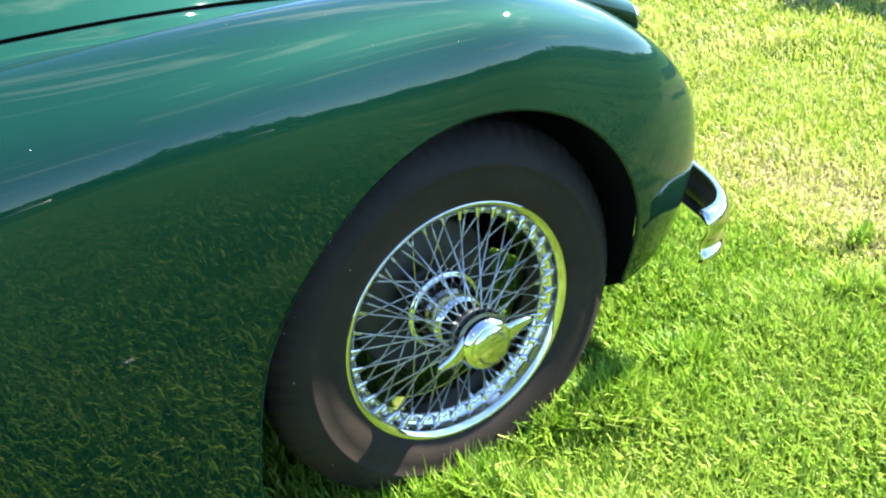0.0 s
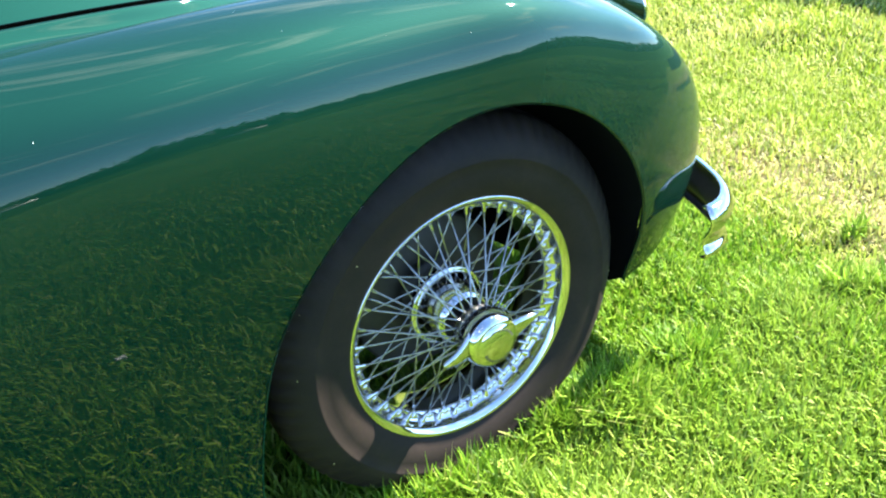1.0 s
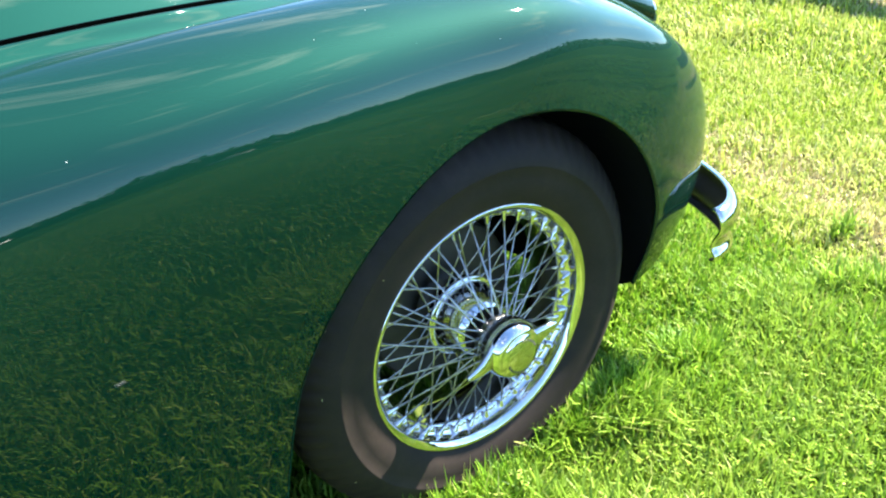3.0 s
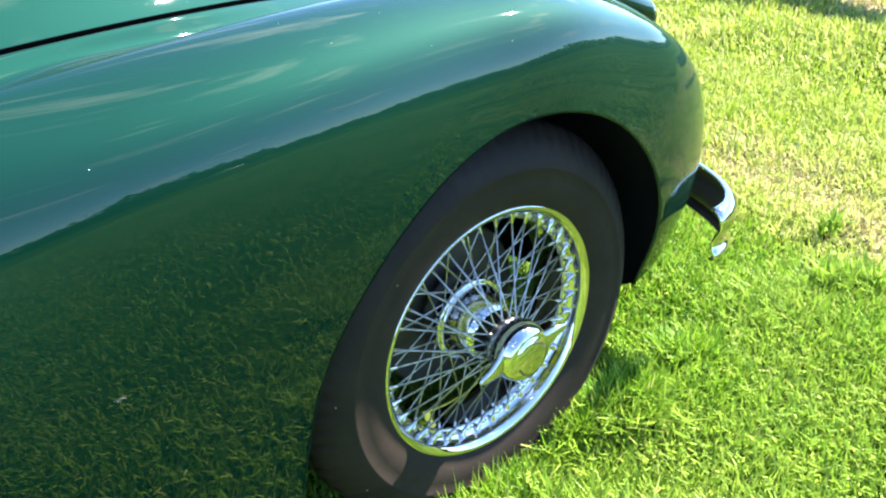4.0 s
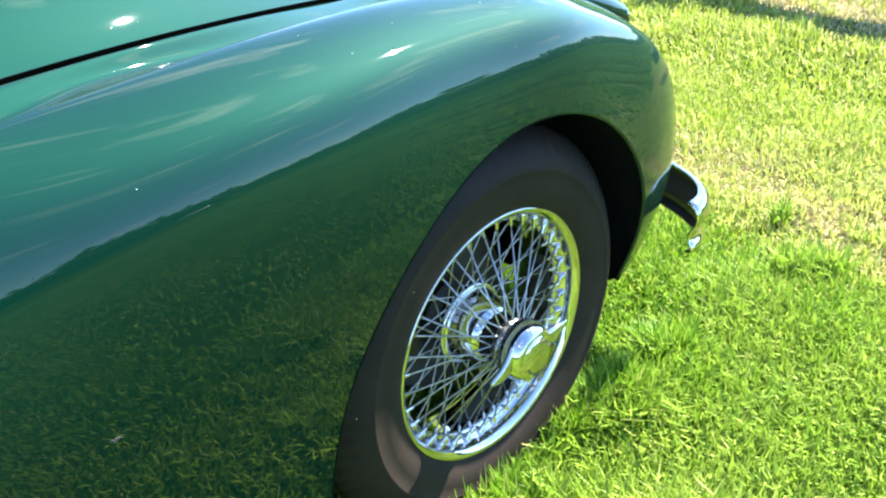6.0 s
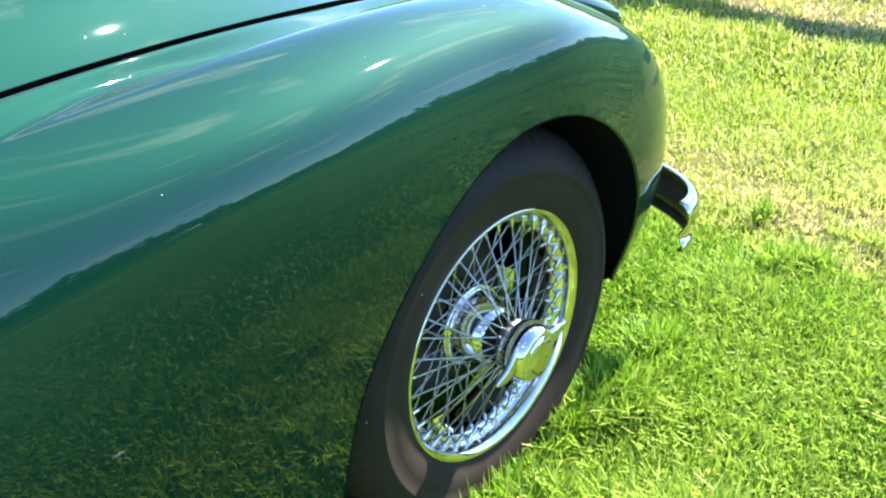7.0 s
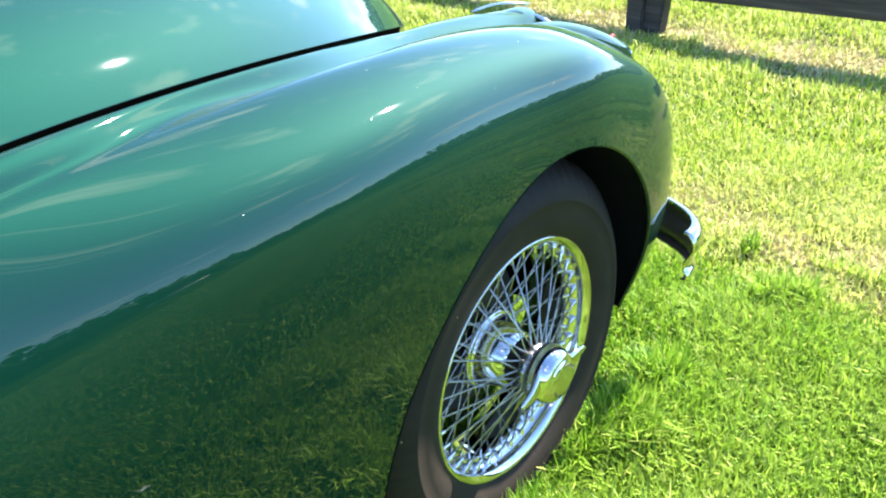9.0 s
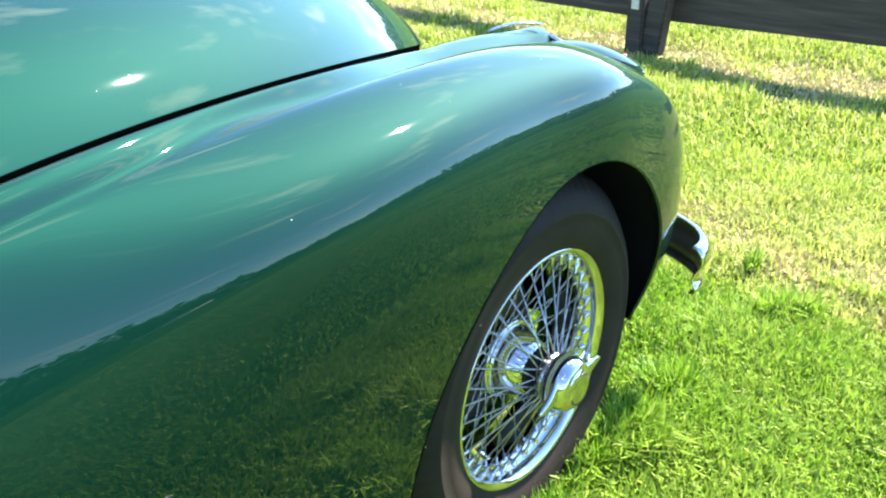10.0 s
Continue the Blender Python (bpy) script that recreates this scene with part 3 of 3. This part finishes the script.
def build_bonnet():
    xs = np.concatenate([np.linspace(-2.0, -1.0, 30)[:-1], np.linspace(-1.0, 0.5, 130)])
    zt = natural([-2.0, -1.0, -0.5, -0.2, 0.0, 0.1, 0.2, 0.3, 0.5], [1.14, 1.11, 1.065, 1.018, 0.967, 0.932, 0.883, 0.82, 0.67], xs)
    us = np.linspace(0, 1, 70)
    us = us**1.6
    verts, faces = [], []
    m = 0
    for x, top in zip(xs, zt):
        gy, gz = shut_line(x)
        y0 = min(gy + float(np.interp(x, (-0.6, 0.2), (0.0105, 0.0065))), 0.715)
        z0 = gz + 0.001
        crown = float(np.interp(x, (-0.9, -0.35, 0.1), (5.8, 4.9, 3.5)))
        row = [(x, y0 + 0.012, z0 - 0.05), (x, y0 + 0.003, z0 - 0.010)]
        for u in us:
            row.append((x, y0 + (0.72 - y0) * u, z0 + (top - z0) * (1 - (1 - u) ** crown)))
        row += [(a, 1.44 - b, c) for a, b, c in row[-2::-1]]
        m = len(row)
        verts += row
    n = len(xs)
    for i in range(n - 1):
        for j in range(m - 1):
            faces.append((i * m + j, (i + 1) * m + j, (i + 1) * m + j + 1, i * m + j + 1))
    ob = link_mesh("bonnet", verts, faces, PAINT, car, "glossy green crowned bonnet")
    ob.data.materials.append(SEAL)
    for i, f in enumerate(ob.data.polygons):
        if xs[i // (m - 1)] < 0.16 and (i % (m - 1) < 2 or i % (m - 1) > m - 4):
            f.material_index = 1
    # black rubber under the shut line
    verts, faces = [], []
    xs = np.linspace(-2.0, 0.2, 80)
    for i, x in enumerate(xs):
        y, z = shut_line(x)
        verts += [(x, y - 0.001, z - 0.016), (x, y + 0.021, z - 0.012)]
        if i:
            faces.append((2 * i - 2, 2 * i, 2 * i + 1, 2 * i - 1))
    link_mesh("bonnet_seal", verts, faces, SEAL, car, "black rubber seal")


build_bonnet()
build_far_side()


def build_wheel_well():
    verts, faces = [], []
    seg = 64
    prof = [(0.392, -0.024), (0.400, 0.10), (0.30, 0.34), (0.0, 0.34)]
    for i in range(seg + 1):
        for k, (r, y) in enumerate(prof):
            low = -0.075 if k == 0 else -0.115
            a = math.pi * (low + (1.08 - low) * i / seg)
            if k == 0:
                r = arch_radius(math.cos(a), WZ + math.sin(a)) + 0.007
                y += 0.045 * max(0.0, 1 - (math.degrees(a) + 12) / 30)
            verts.append((r * math.cos(a), y, WZ + r * math.sin(a)))
    for i in range(seg):
        for j in range(3):
            faces.append((i * 4 + j, i * 4 + j + 1, i * 4 + j + 5, i * 4 + j + 4))
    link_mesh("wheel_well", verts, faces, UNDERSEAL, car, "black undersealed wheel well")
    bm = bmesh.new()
    box(bm, -2.0, -0.44, 0.0, 1.44, 0.17, 0.22, 0.01)
    part("underbody", bm, UNDERSEAL, car, "black undersealed floor")
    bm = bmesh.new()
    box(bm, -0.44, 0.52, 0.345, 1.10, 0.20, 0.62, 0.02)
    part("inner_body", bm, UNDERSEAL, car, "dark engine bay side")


build_wheel_well()


# ---- wheel ----
def build_wheel():
    wheel = lathe([(0.2205, 0.0035), (0.2195, 0.0005), (0.2165, 0.0), (0.2125, 0.0030), (0.2085, 0.0065), (0.2068, 0.0085), (0.2058, 0.013), (0.2050, 0.021), (0.2010, 0.027), (0.1960, 0.030),
                   (0.190, 0.031), (0.1875, 0.037), (0.1865, 0.047), (0.185, 0.060), (0.1835, 0.085), (0.186, 0.100), (0.199, 0.112), (0.206, 0.125), (0.2175, 0.138),
                   (0.2215, 0.139), (0.2215, 0.130), (0.209, 0.118), (0.199, 0.104), (0.1925, 0.09), (0.1925, 0.05), (0.2, 0.03), (0.209, 0.014), (0.2205, 0.008)],
                  144, CHROME, "wheel", car, "chrome wire wheel rim with rolled edge", closed=True)

    prof = [(0.208, 0.010), (0.216, 0.004), (0.2235, -0.001), (0.232, -0.005), (0.246, -0.0095), (0.262, -0.0115), (0.280, -0.0105), (0.2815, -0.0118), (0.285, -0.0118), (0.3065, -0.002),
            (0.324, 0.012), (0.336, 0.024), (0.3425, 0.036), (0.3445, 0.050), (0.338, 0.052), (0.338, 0.056), (0.3455, 0.058), (0.3455, 0.082), (0.338, 0.084), (0.338, 0.088), (0.3445, 0.090),
            (0.3425, 0.104), (0.336, 0.116), (0.324, 0.128), (0.3065, 0.142), (0.275, 0.150), (0.235, 0.146), (0.212, 0.132)]
    tyre = lathe(prof, 288, RUBBER, "tyre", wheel, "brownish black rubber tyre", wob=lambda i, j: (-0.0055 if (i % 4 == 0 and j in (10, 11, 12, 21, 22, 23)) else 0.0))
    for v in tyre.data.vertices:
        if v.co.z < 0.004:
            v.co.z = 0.004 - (0.004 - v.co.z) * 0.15
    # hub: rear flange, bell, dark splined barrel, collar of spoke seats
    lathe([(0.0, 0.112), (0.060, 0.112), (0.0705, 0.104), (0.0720, 0.080), (0.0720, 0.064), (0.0700, 0.0615), (0.0660, 0.0612), (0.0640, 0.0600), (0.0625, 0.055), (0.0595, 0.044),
           (0.0550, 0.032), (0.0500, 0.020), (0.0465, 0.012), (0.0415, 0.009)], 96, CHROME, "hub", wheel, "chrome hub bell with flange")
    lathe([(0.0415, 0.020), (0.0410, 0.010), (0.0395, 0.0), (0.0395, -0.022), (0.0385, -0.026), (0.02, -0.026)], 96, BRONZE, "hub_barrel", wheel, "dark oily splined hub barrel",
          wob=lambda i, j: (-0.003 if (i % 4 < 2 and j in (1, 2, 3)) else 0.0))
    lathe([(0.0385, -0.013), (0.0415, -0.015), (0.0422, -0.020), (0.0415, -0.027), (0.039, -0.031), (0.030, -0.031)], 96, SPOKE_STEEL, "hub_collar", wheel, "plated collar of spoke seats",
          wob=lambda i, j: (0.0012 if (i % 6 < 3 and j in (1, 2, 3)) else 0.0))
    # knock-off spinner: domed cap
    lathe([(0.030, -0.029), (0.0455, -0.030), (0.0490, -0.034), (0.0502, -0.042), (0.0496, -0.052), (0.0472, -0.062), (0.0430, -0.0705), (0.0375, -0.0762), (0.0365, -0.0760), (0.0355, -0.0772), (0.026, -0.0815), (0.013, -0.0840), (0.0001, -0.0845)],
          96, CHROME, "spinner", wheel, "chrome knock-off wheel spinner cap")
    for side in (0, 1):
        bm = bmesh.new()
        base = radians(3) + side * math.pi
        rows = []
        k_n = 12
        for k in range(k_n + 1):
            t = k / k_n
            r = 0.030 + 0.063 * t
            half = (0.019 * (1 - t) ** 1.1 + 0.0055) * (1 if t < 1 else 0.5)
            yc = -0.052 - 0.005 * math.sin(math.pi * t) - 0.009 * t * t
            th = 0.0105 * (1 - 0.62 * t)
            a = base
            ring = []
            for q in range(12):
                b = 2 * math.pi * q / 12
                w = half * math.cos(b)
                dy = th * math.sin(b)
                off = w - 0.014 * (1 - t) ** 1.5 + 0.003 * math.sin(math.pi * t)
                ring.append(bm.verts.new((r * math.cos(a) - off * math.sin(a), yc + dy - 0.0025 * (w / 0.03) ** 2, WZ + r * math.sin(a) + off * math.cos(a))))
            rows.append(ring)
        for a_, b_ in zip(rows[:-1], rows[1:]):
            for q in range(12):
                bm.faces.new((a_[q], a_[(q + 1) % 12], b_[(q + 1) % 12], b_[q]))
        bm.faces.new(rows[-1])
        bm.faces.new(rows[0][::-1])
        bmesh.ops.recalc_face_normals(bm, faces=bm.faces)
        part("spinner_ear", bm, CHROME, wheel, "chrome spinner ear")
    # engraved marks round the cap, too worn to read
    for ring_r, a0, n_b in ((0.0265, 200, 9), (0.0265, 20, 6)):
        for k in range(n_b):
            a = radians(a0 + k * 13)
            m = Matrix.Translation((0, 0, WZ)) @ Matrix.Rotation(-a, 4, "Y")
            bm = bmesh.new()
            box(bm, ring_r - 0.0028, ring_r + 0.0028, -0.0816, -0.0800, -0.0014, 0.0014, 0.0, m)
            part("engraved_bar", bm, ENGRAVE, wheel, "worn engraved mark", smooth=False)
    # 72 spokes, alternately to the outer and the inner end of the hub, leaning both ways
    seats = ((0.0405, -0.020, 0.2015, 0.027, 17), (0.0690, 0.072, 0.1955, 0.0345, 24), (0.0405, -0.020, 0.2015, 0.027, -17), (0.0690, 0.072, 0.1955, 0.0345, -24))
    for k in range(72):
        r0, y0, r1, y1, skew = seats[k % 4]
        a1 = radians(5 * k + 1.5)
        a0 = a1 + radians(skew)
        p0 = Vector((r0 * math.cos(a0), y0, WZ + r0 * math.sin(a0)))
        p1 = Vector((r1 * math.cos(a1), y1, WZ + r1 * math.sin(a1)))
        d = (p1 - p0).normalized()
        bm = tube([p0 - d * 0.006, p0 + d * 0.004, p0 + d * 0.012, p1], [0.0032, 0.0028, 0.0017, 0.0017], 8)
        part("spoke", bm, SPOKE_STEEL, wheel)
        bm = tube([p1 - d * 0.0185, p1 - d * 0.0175, p1 - d * 0.008, p1 - d * 0.0065, p1 - d * 0.001, p1 + d * 0.003, p1 + d * 0.006], [0.0018, 0.0030, 0.0036, 0.0054, 0.0072, 0.0072, 0.0050], 10)
        part("spoke_nipple", bm, CHROME, wheel)
    # brake behind the spokes
    lathe([(0.0, 0.125), (0.05, 0.118), (0.14, 0.118), (0.145, 0.124), (0.145, 0.15), (0.0, 0.15)], 64, DARK_STEEL, "brake_disc", wheel, "dark steel brake disc")
    return wheel


build_wheel()


# ---- bumper, lamps ----
def build_bumper():
    key = np.array([(0.497, -0.056), (0.522, -0.057), (0.550, -0.050), (0.578, -0.032), (0.605, 0.000), (0.632, 0.055), (0.66, 0.14), (0.69, 0.30), (0.706, 0.50), (0.712, 0.72)])
    step = np.concatenate([[0], np.cumsum(np.linalg.norm(np.diff(key, axis=0), axis=1))])
    path = natural(step, key, np.linspace(0, step[-1], 70))
    path_x, path_y = path[:, 0], path[:, 1]
    # section, forward bulge against height
    prof = [(-0.012, 0.392), (-0.002, 0.390), (0.008, 0.380), (0.014, 0.364), (0.013, 0.345), (0.005, 0.327), (-0.001, 0.312), (-0.002, 0.299), (0.004, 0.288), (0.008, 0.277), (0.003, 0.267), (-0.008, 0.264)]
    prof = [(f, 0.269 + 0.87 * (z - 0.264)) for f, z in prof]
    t = np.linspace(0, 1, len(prof))
    fine = natural(t, np.array(prof), np.linspace(0, 1, 40))
    full = [(x, y) for x, y in zip(path_x, path_y)] + [(x, 1.44 - y) for x, y in zip(path_x[-2::-1], path_y[-2::-1])]
    verts, faces = [], []
    m = len(fine)
    for i, (x, y) in enumerate(full):
        a, b = full[max(i - 1, 0)], full[min(i + 1, len(full) - 1)]
        d = Vector((b[0] - a[0], b[1] - a[1], 0)).normalized()
        nrm = Vector((d.y, -d.x, 0))
        for f, z in fine:
            verts.append((x + nrm.x * f, y + nrm.y * f, z))
    for i in range(len(full) - 1):
        for j in range(m - 1):
            faces.append((i * m + j, i * m + j + 1, (i + 1) * m + j + 1, (i + 1) * m + j))
    ob = link_mesh("front_bumper", verts, faces, CHROME, car, "curved chrome front bumper")
    ob.data.materials.append(BUMPER_BACK)
    sol = ob.modifiers.new("thickness", "SOLIDIFY")
    sol.thickness = 0.004
    sol.offset = -1
    sol.material_offset = 1
    sol.material_offset_rim = 0
    bm = bmesh.new()
    box(bm, 0.45, 0.64, 0.30, 0.34, 0.33, 0.37, 0.004)
    part("bumper_bracket", bm, DARK_STEEL, car, "dark steel bumper bracket")


build_bumper()


def pod(name, stations, mat, parent, label):
    """A body of round sections: (x, y, z, half width, half height)."""
    verts, faces = [], []
    seg = 40
    arr = np.array(stations)
    t = np.linspace(0, 1, len(arr))
    fine = natural(t, arr, np.linspace(0, 1, 40))
    for x, y, z, a, b in fine:
        for k in range(seg):
            c = 2 * math.pi * k / seg
            verts.append((x, y + max(a, 0.0005) * math.cos(c), z + max(b, 0.0005) * math.sin(c)))
    for i in range(len(fine) - 1):
        for k in range(seg):
            faces.append((i * seg + k, (i + 1) * seg + k, (i + 1) * seg + (k + 1) % seg, i * seg + (k + 1) % seg))
    return link_mesh(name, verts, faces, mat, parent, label)


def ring_x(name, center, r, tube_r, mat, parent, label="", tilt=0.0):
    verts, faces = [], []
    for i in range(64):
        a = 2 * math.pi * i / 64
        for j in range(12):
            b = 2 * math.pi * j / 12
            rr = r + tube_r * math.cos(b)
            dz = rr * math.sin(a)
            verts.append((center[0] + tube_r * math.sin(b) - tilt * dz, center[1] + rr * math.cos(a), center[2] + dz))
    for i in range(64):
        for j in range(12):
            faces.append((i * 12 + j, i * 12 + (j + 1) % 12, ((i + 1) % 64) * 12 + (j + 1) % 12, ((i + 1) % 64) * 12 + j))
    return link_mesh(name, verts, faces, mat, parent, label)


def dome_x(name, center, r, depth, mat, parent, label=""):
    verts, faces = [], []
    for i in range(10):
        t = i / 9 * math.pi / 2
        for k in range(48):
            a = 2 * math.pi * k / 48
            verts.append((center[0] + depth * math.sin(t), center[1] + r * math.cos(t) * math.cos(a), center[2] + r * math.cos(t) * math.sin(a)))
    for i in range(9):
        for k in range(48):
            faces.append((i * 48 + k, i * 48 + (k + 1) % 48, (i + 1) * 48 + (k + 1) % 48, (i + 1) * 48 + k))
    return link_mesh(name, verts, faces, mat, parent, label)


def build_lamps():
    side = pod("side_lamp", [(0.15, 0.137, 0.838, 0.003, 0.003), (0.24, 0.132, 0.816, 0.017, 0.017), (0.34, 0.125, 0.780, 0.027, 0.027), (0.425, 0.117, 0.742, 0.029, 0.029), (0.468, 0.115, 0.722, 0.028, 0.028)], PAINT, car, "green side lamp pod on the wing")
    ring_x("lamp_ring", (0.470, 0.115, 0.720), 0.026, 0.0035, CHROME, side, "chrome lamp ring", 0.2)
    dome_x("lamp_lens", (0.470, 0.115, 0.720), 0.025, 0.015, LENS, side, "frosted glass lens")
    bm = bmesh.new()
    bmesh.ops.create_uvsphere(bm, u_segments=16, v_segments=10, radius=0.0045)
    bm.transform(Matrix.Translation((0.440, 0.117, 0.764)) @ Matrix.Diagonal((1.8, 1, 0.8, 1)))
    part("tell_tale", bm, RED, side, "small red tell-tale glass")
    ring_x("headlamp_ring", (0.505, 0.335, 0.664), 0.097, 0.006, CHROME, car, "chrome headlamp ring", 0.15)
    dome_x("headlamp_lens", (0.507, 0.335, 0.664), 0.094, 0.04, LENS, car, "round headlamp glass")


build_lamps()


def build_headlamp_trim():
    pts = natural([0, 0.5, 1.0], np.array([(0.335, 0.363, 0.795), (0.40, 0.345, 0.800), (0.466, 0.320, 0.790)]), np.linspace(0, 1, 12))
    bm = tube([tuple(p) for p in pts], [0.001] + [0.003] * 10 + [0.0025], 10)
    part("headlamp_trim", bm, CHROME, car, "slim chrome trim strip over the headlamp")


build_headlamp_trim()


def build_parked_car(x, y, turn, label):
    """A car far across the meadow, seen only as a gleam in the paint."""
    c = tagged(new("parked_car"), label, "car", group="cars across the meadow")
    c.matrix_basis = pose(x, y, 0, 0, 0, turn)

    def slab(name, x0, x1, y0, y1, z0, z1, mat, taper, parent, bevel):
        bm = bmesh.new()
        box(bm, x0, x1, y0, y1, z0, z1)
        for v in bm.verts:
            if v.co.z > (z0 + z1) / 2:
                v.co.x, v.co.y = v.co.x * taper, v.co.y * (0.5 + taper / 2)
        bmesh.ops.bevel(bm, geom=list(bm.edges), offset=bevel, segments=3, affect="EDGES")
        return part(name, bm, mat, parent)

    body = slab("body", -2.2, 2.2, -0.88, 0.88, 0.28, 0.95, WHITE_PAINT, 0.96, c, 0.15)
    slab("cabin", -1.3, 1.2, -0.80, 0.80, 0.9, 1.48, SEAL, 0.72, body, 0.1)
    slab("roof", -0.95, 0.85, -0.70, 0.70, 1.40, 1.52, WHITE_PAINT, 0.9, body, 0.04)
    for wx in (-1.35, 1.35):
        for wy in (-0.82, 0.82):
            bm = bmesh.new()
            bmesh.ops.create_cone(bm, cap_ends=True, segments=24, radius1=0.32, radius2=0.32, depth=0.2)
            bm.transform(Matrix.Translation((wx, wy, 0.32)) @ Matrix.Rotation(radians(90), 4, "X"))
            part("tyre", bm, RUBBER, body)


WHITE_PAINT = plain_material("white_car_paint", (0.62, 0.62, 0.60), 0.25, vary=0.05)
build_parked_car(17.5, -46.0, 12, "distant white parked car at the meadow's edge")
build_parked_car(-1.5, -52.0, -8, "distant white parked car before the tree belt")


def build_specks():
    """Dust and stone chips on the lacquer."""
    g = wing_sections(120, 120)
    pick = np.random.default_rng(5)
    rows = [p for p in g.reshape(-1, 3) if -0.55 < p[0] < 0.25 and p[2] > 0.74 and p[1] < 0.10]
    bm = bmesh.new()
    for k in pick.choice(len(rows), 7, replace=False):
        made = bmesh.ops.create_icosphere(bm, subdivisions=1, radius=0.0005 * pick.uniform(0.7, 1.3))["verts"]
        bmesh.ops.translate(bm, verts=made, vec=rows[k])
    ob = part("dust_specks", bm, CHIP)
    return tagged(ob, "pale dust specks on the green paint", "dust", kind="stuff")


def build_paper_scrap():
    """A crumpled bit of white paper on the lawn, mirrored in the flank."""
    bm = bmesh.new()
    pick = np.random.default_rng(9)
    bmesh.ops.create_grid(bm, x_segments=5, y_segments=4, size=0.011)
    for v in bm.verts:
        v.co.z = 0.004 * pick.uniform(-1, 1) + 8 * v.co.x**2
    bm.transform(Matrix.Translation((-0.44, -0.67, 0.040)) @ Matrix.Rotation(radians(20), 4, "X"))
    ob = part("paper_scrap", bm, CHIP, smooth=False)
    sol = ob.modifiers.new("thickness", "SOLIDIFY")
    sol.thickness = 0.0006
    return tagged(ob, "small crumpled white paper scrap lying in grass", "litter")


CHIP = plain_material("pale_chip", (0.70, 0.70, 0.66), 0.6, vary=0.08)
build_specks()
build_paper_scrap()


def build_flecks():
    """Dry bits of mown grass and mud stuck to the tyre."""
    g = np.random.default_rng(21)
    verts, faces = [], []
    for k in range(39):
        a = g.uniform(-1.0, -0.15) if k < 34 else g.uniform(2.2, 3.9)
        r = g.uniform(0.327, 0.3445) if k < 34 else g.uniform(0.24, 0.33)
        y = float(np.interp(r, [0.24, 0.262, 0.285, 0.3065, 0.324, 0.336, 0.3425, 0.3445], [-0.0085, -0.0115, -0.0118, -0.002, 0.012, 0.024, 0.036, 0.05]))
        c = np.array([r * math.cos(a), y - 0.0006, WZ + r * math.sin(a)])
        u = g.normal(size=3)
        u *= g.uniform(0.0012, 0.0035) / np.linalg.norm(u)
        v = np.cross(u, [0, 1, 0])
        v *= 0.0011 / (np.linalg.norm(v) + 1e-9)
        w = np.array([0, -0.0012, 0])
        b = len(verts)
        verts += [c - u, c + v, c + u, c - v, c + w]
        faces += [(b, b + 1, b + 4), (b + 1, b + 2, b + 4), (b + 2, b + 3, b + 4), (b + 3, b, b + 4)]
    ob = link_mesh("mud_flecks", verts, faces, DRY, smooth=False)
    return tagged(ob, "pale dry grass and mud flecks stuck to the tyre", "mud", kind="stuff")


build_flecks()
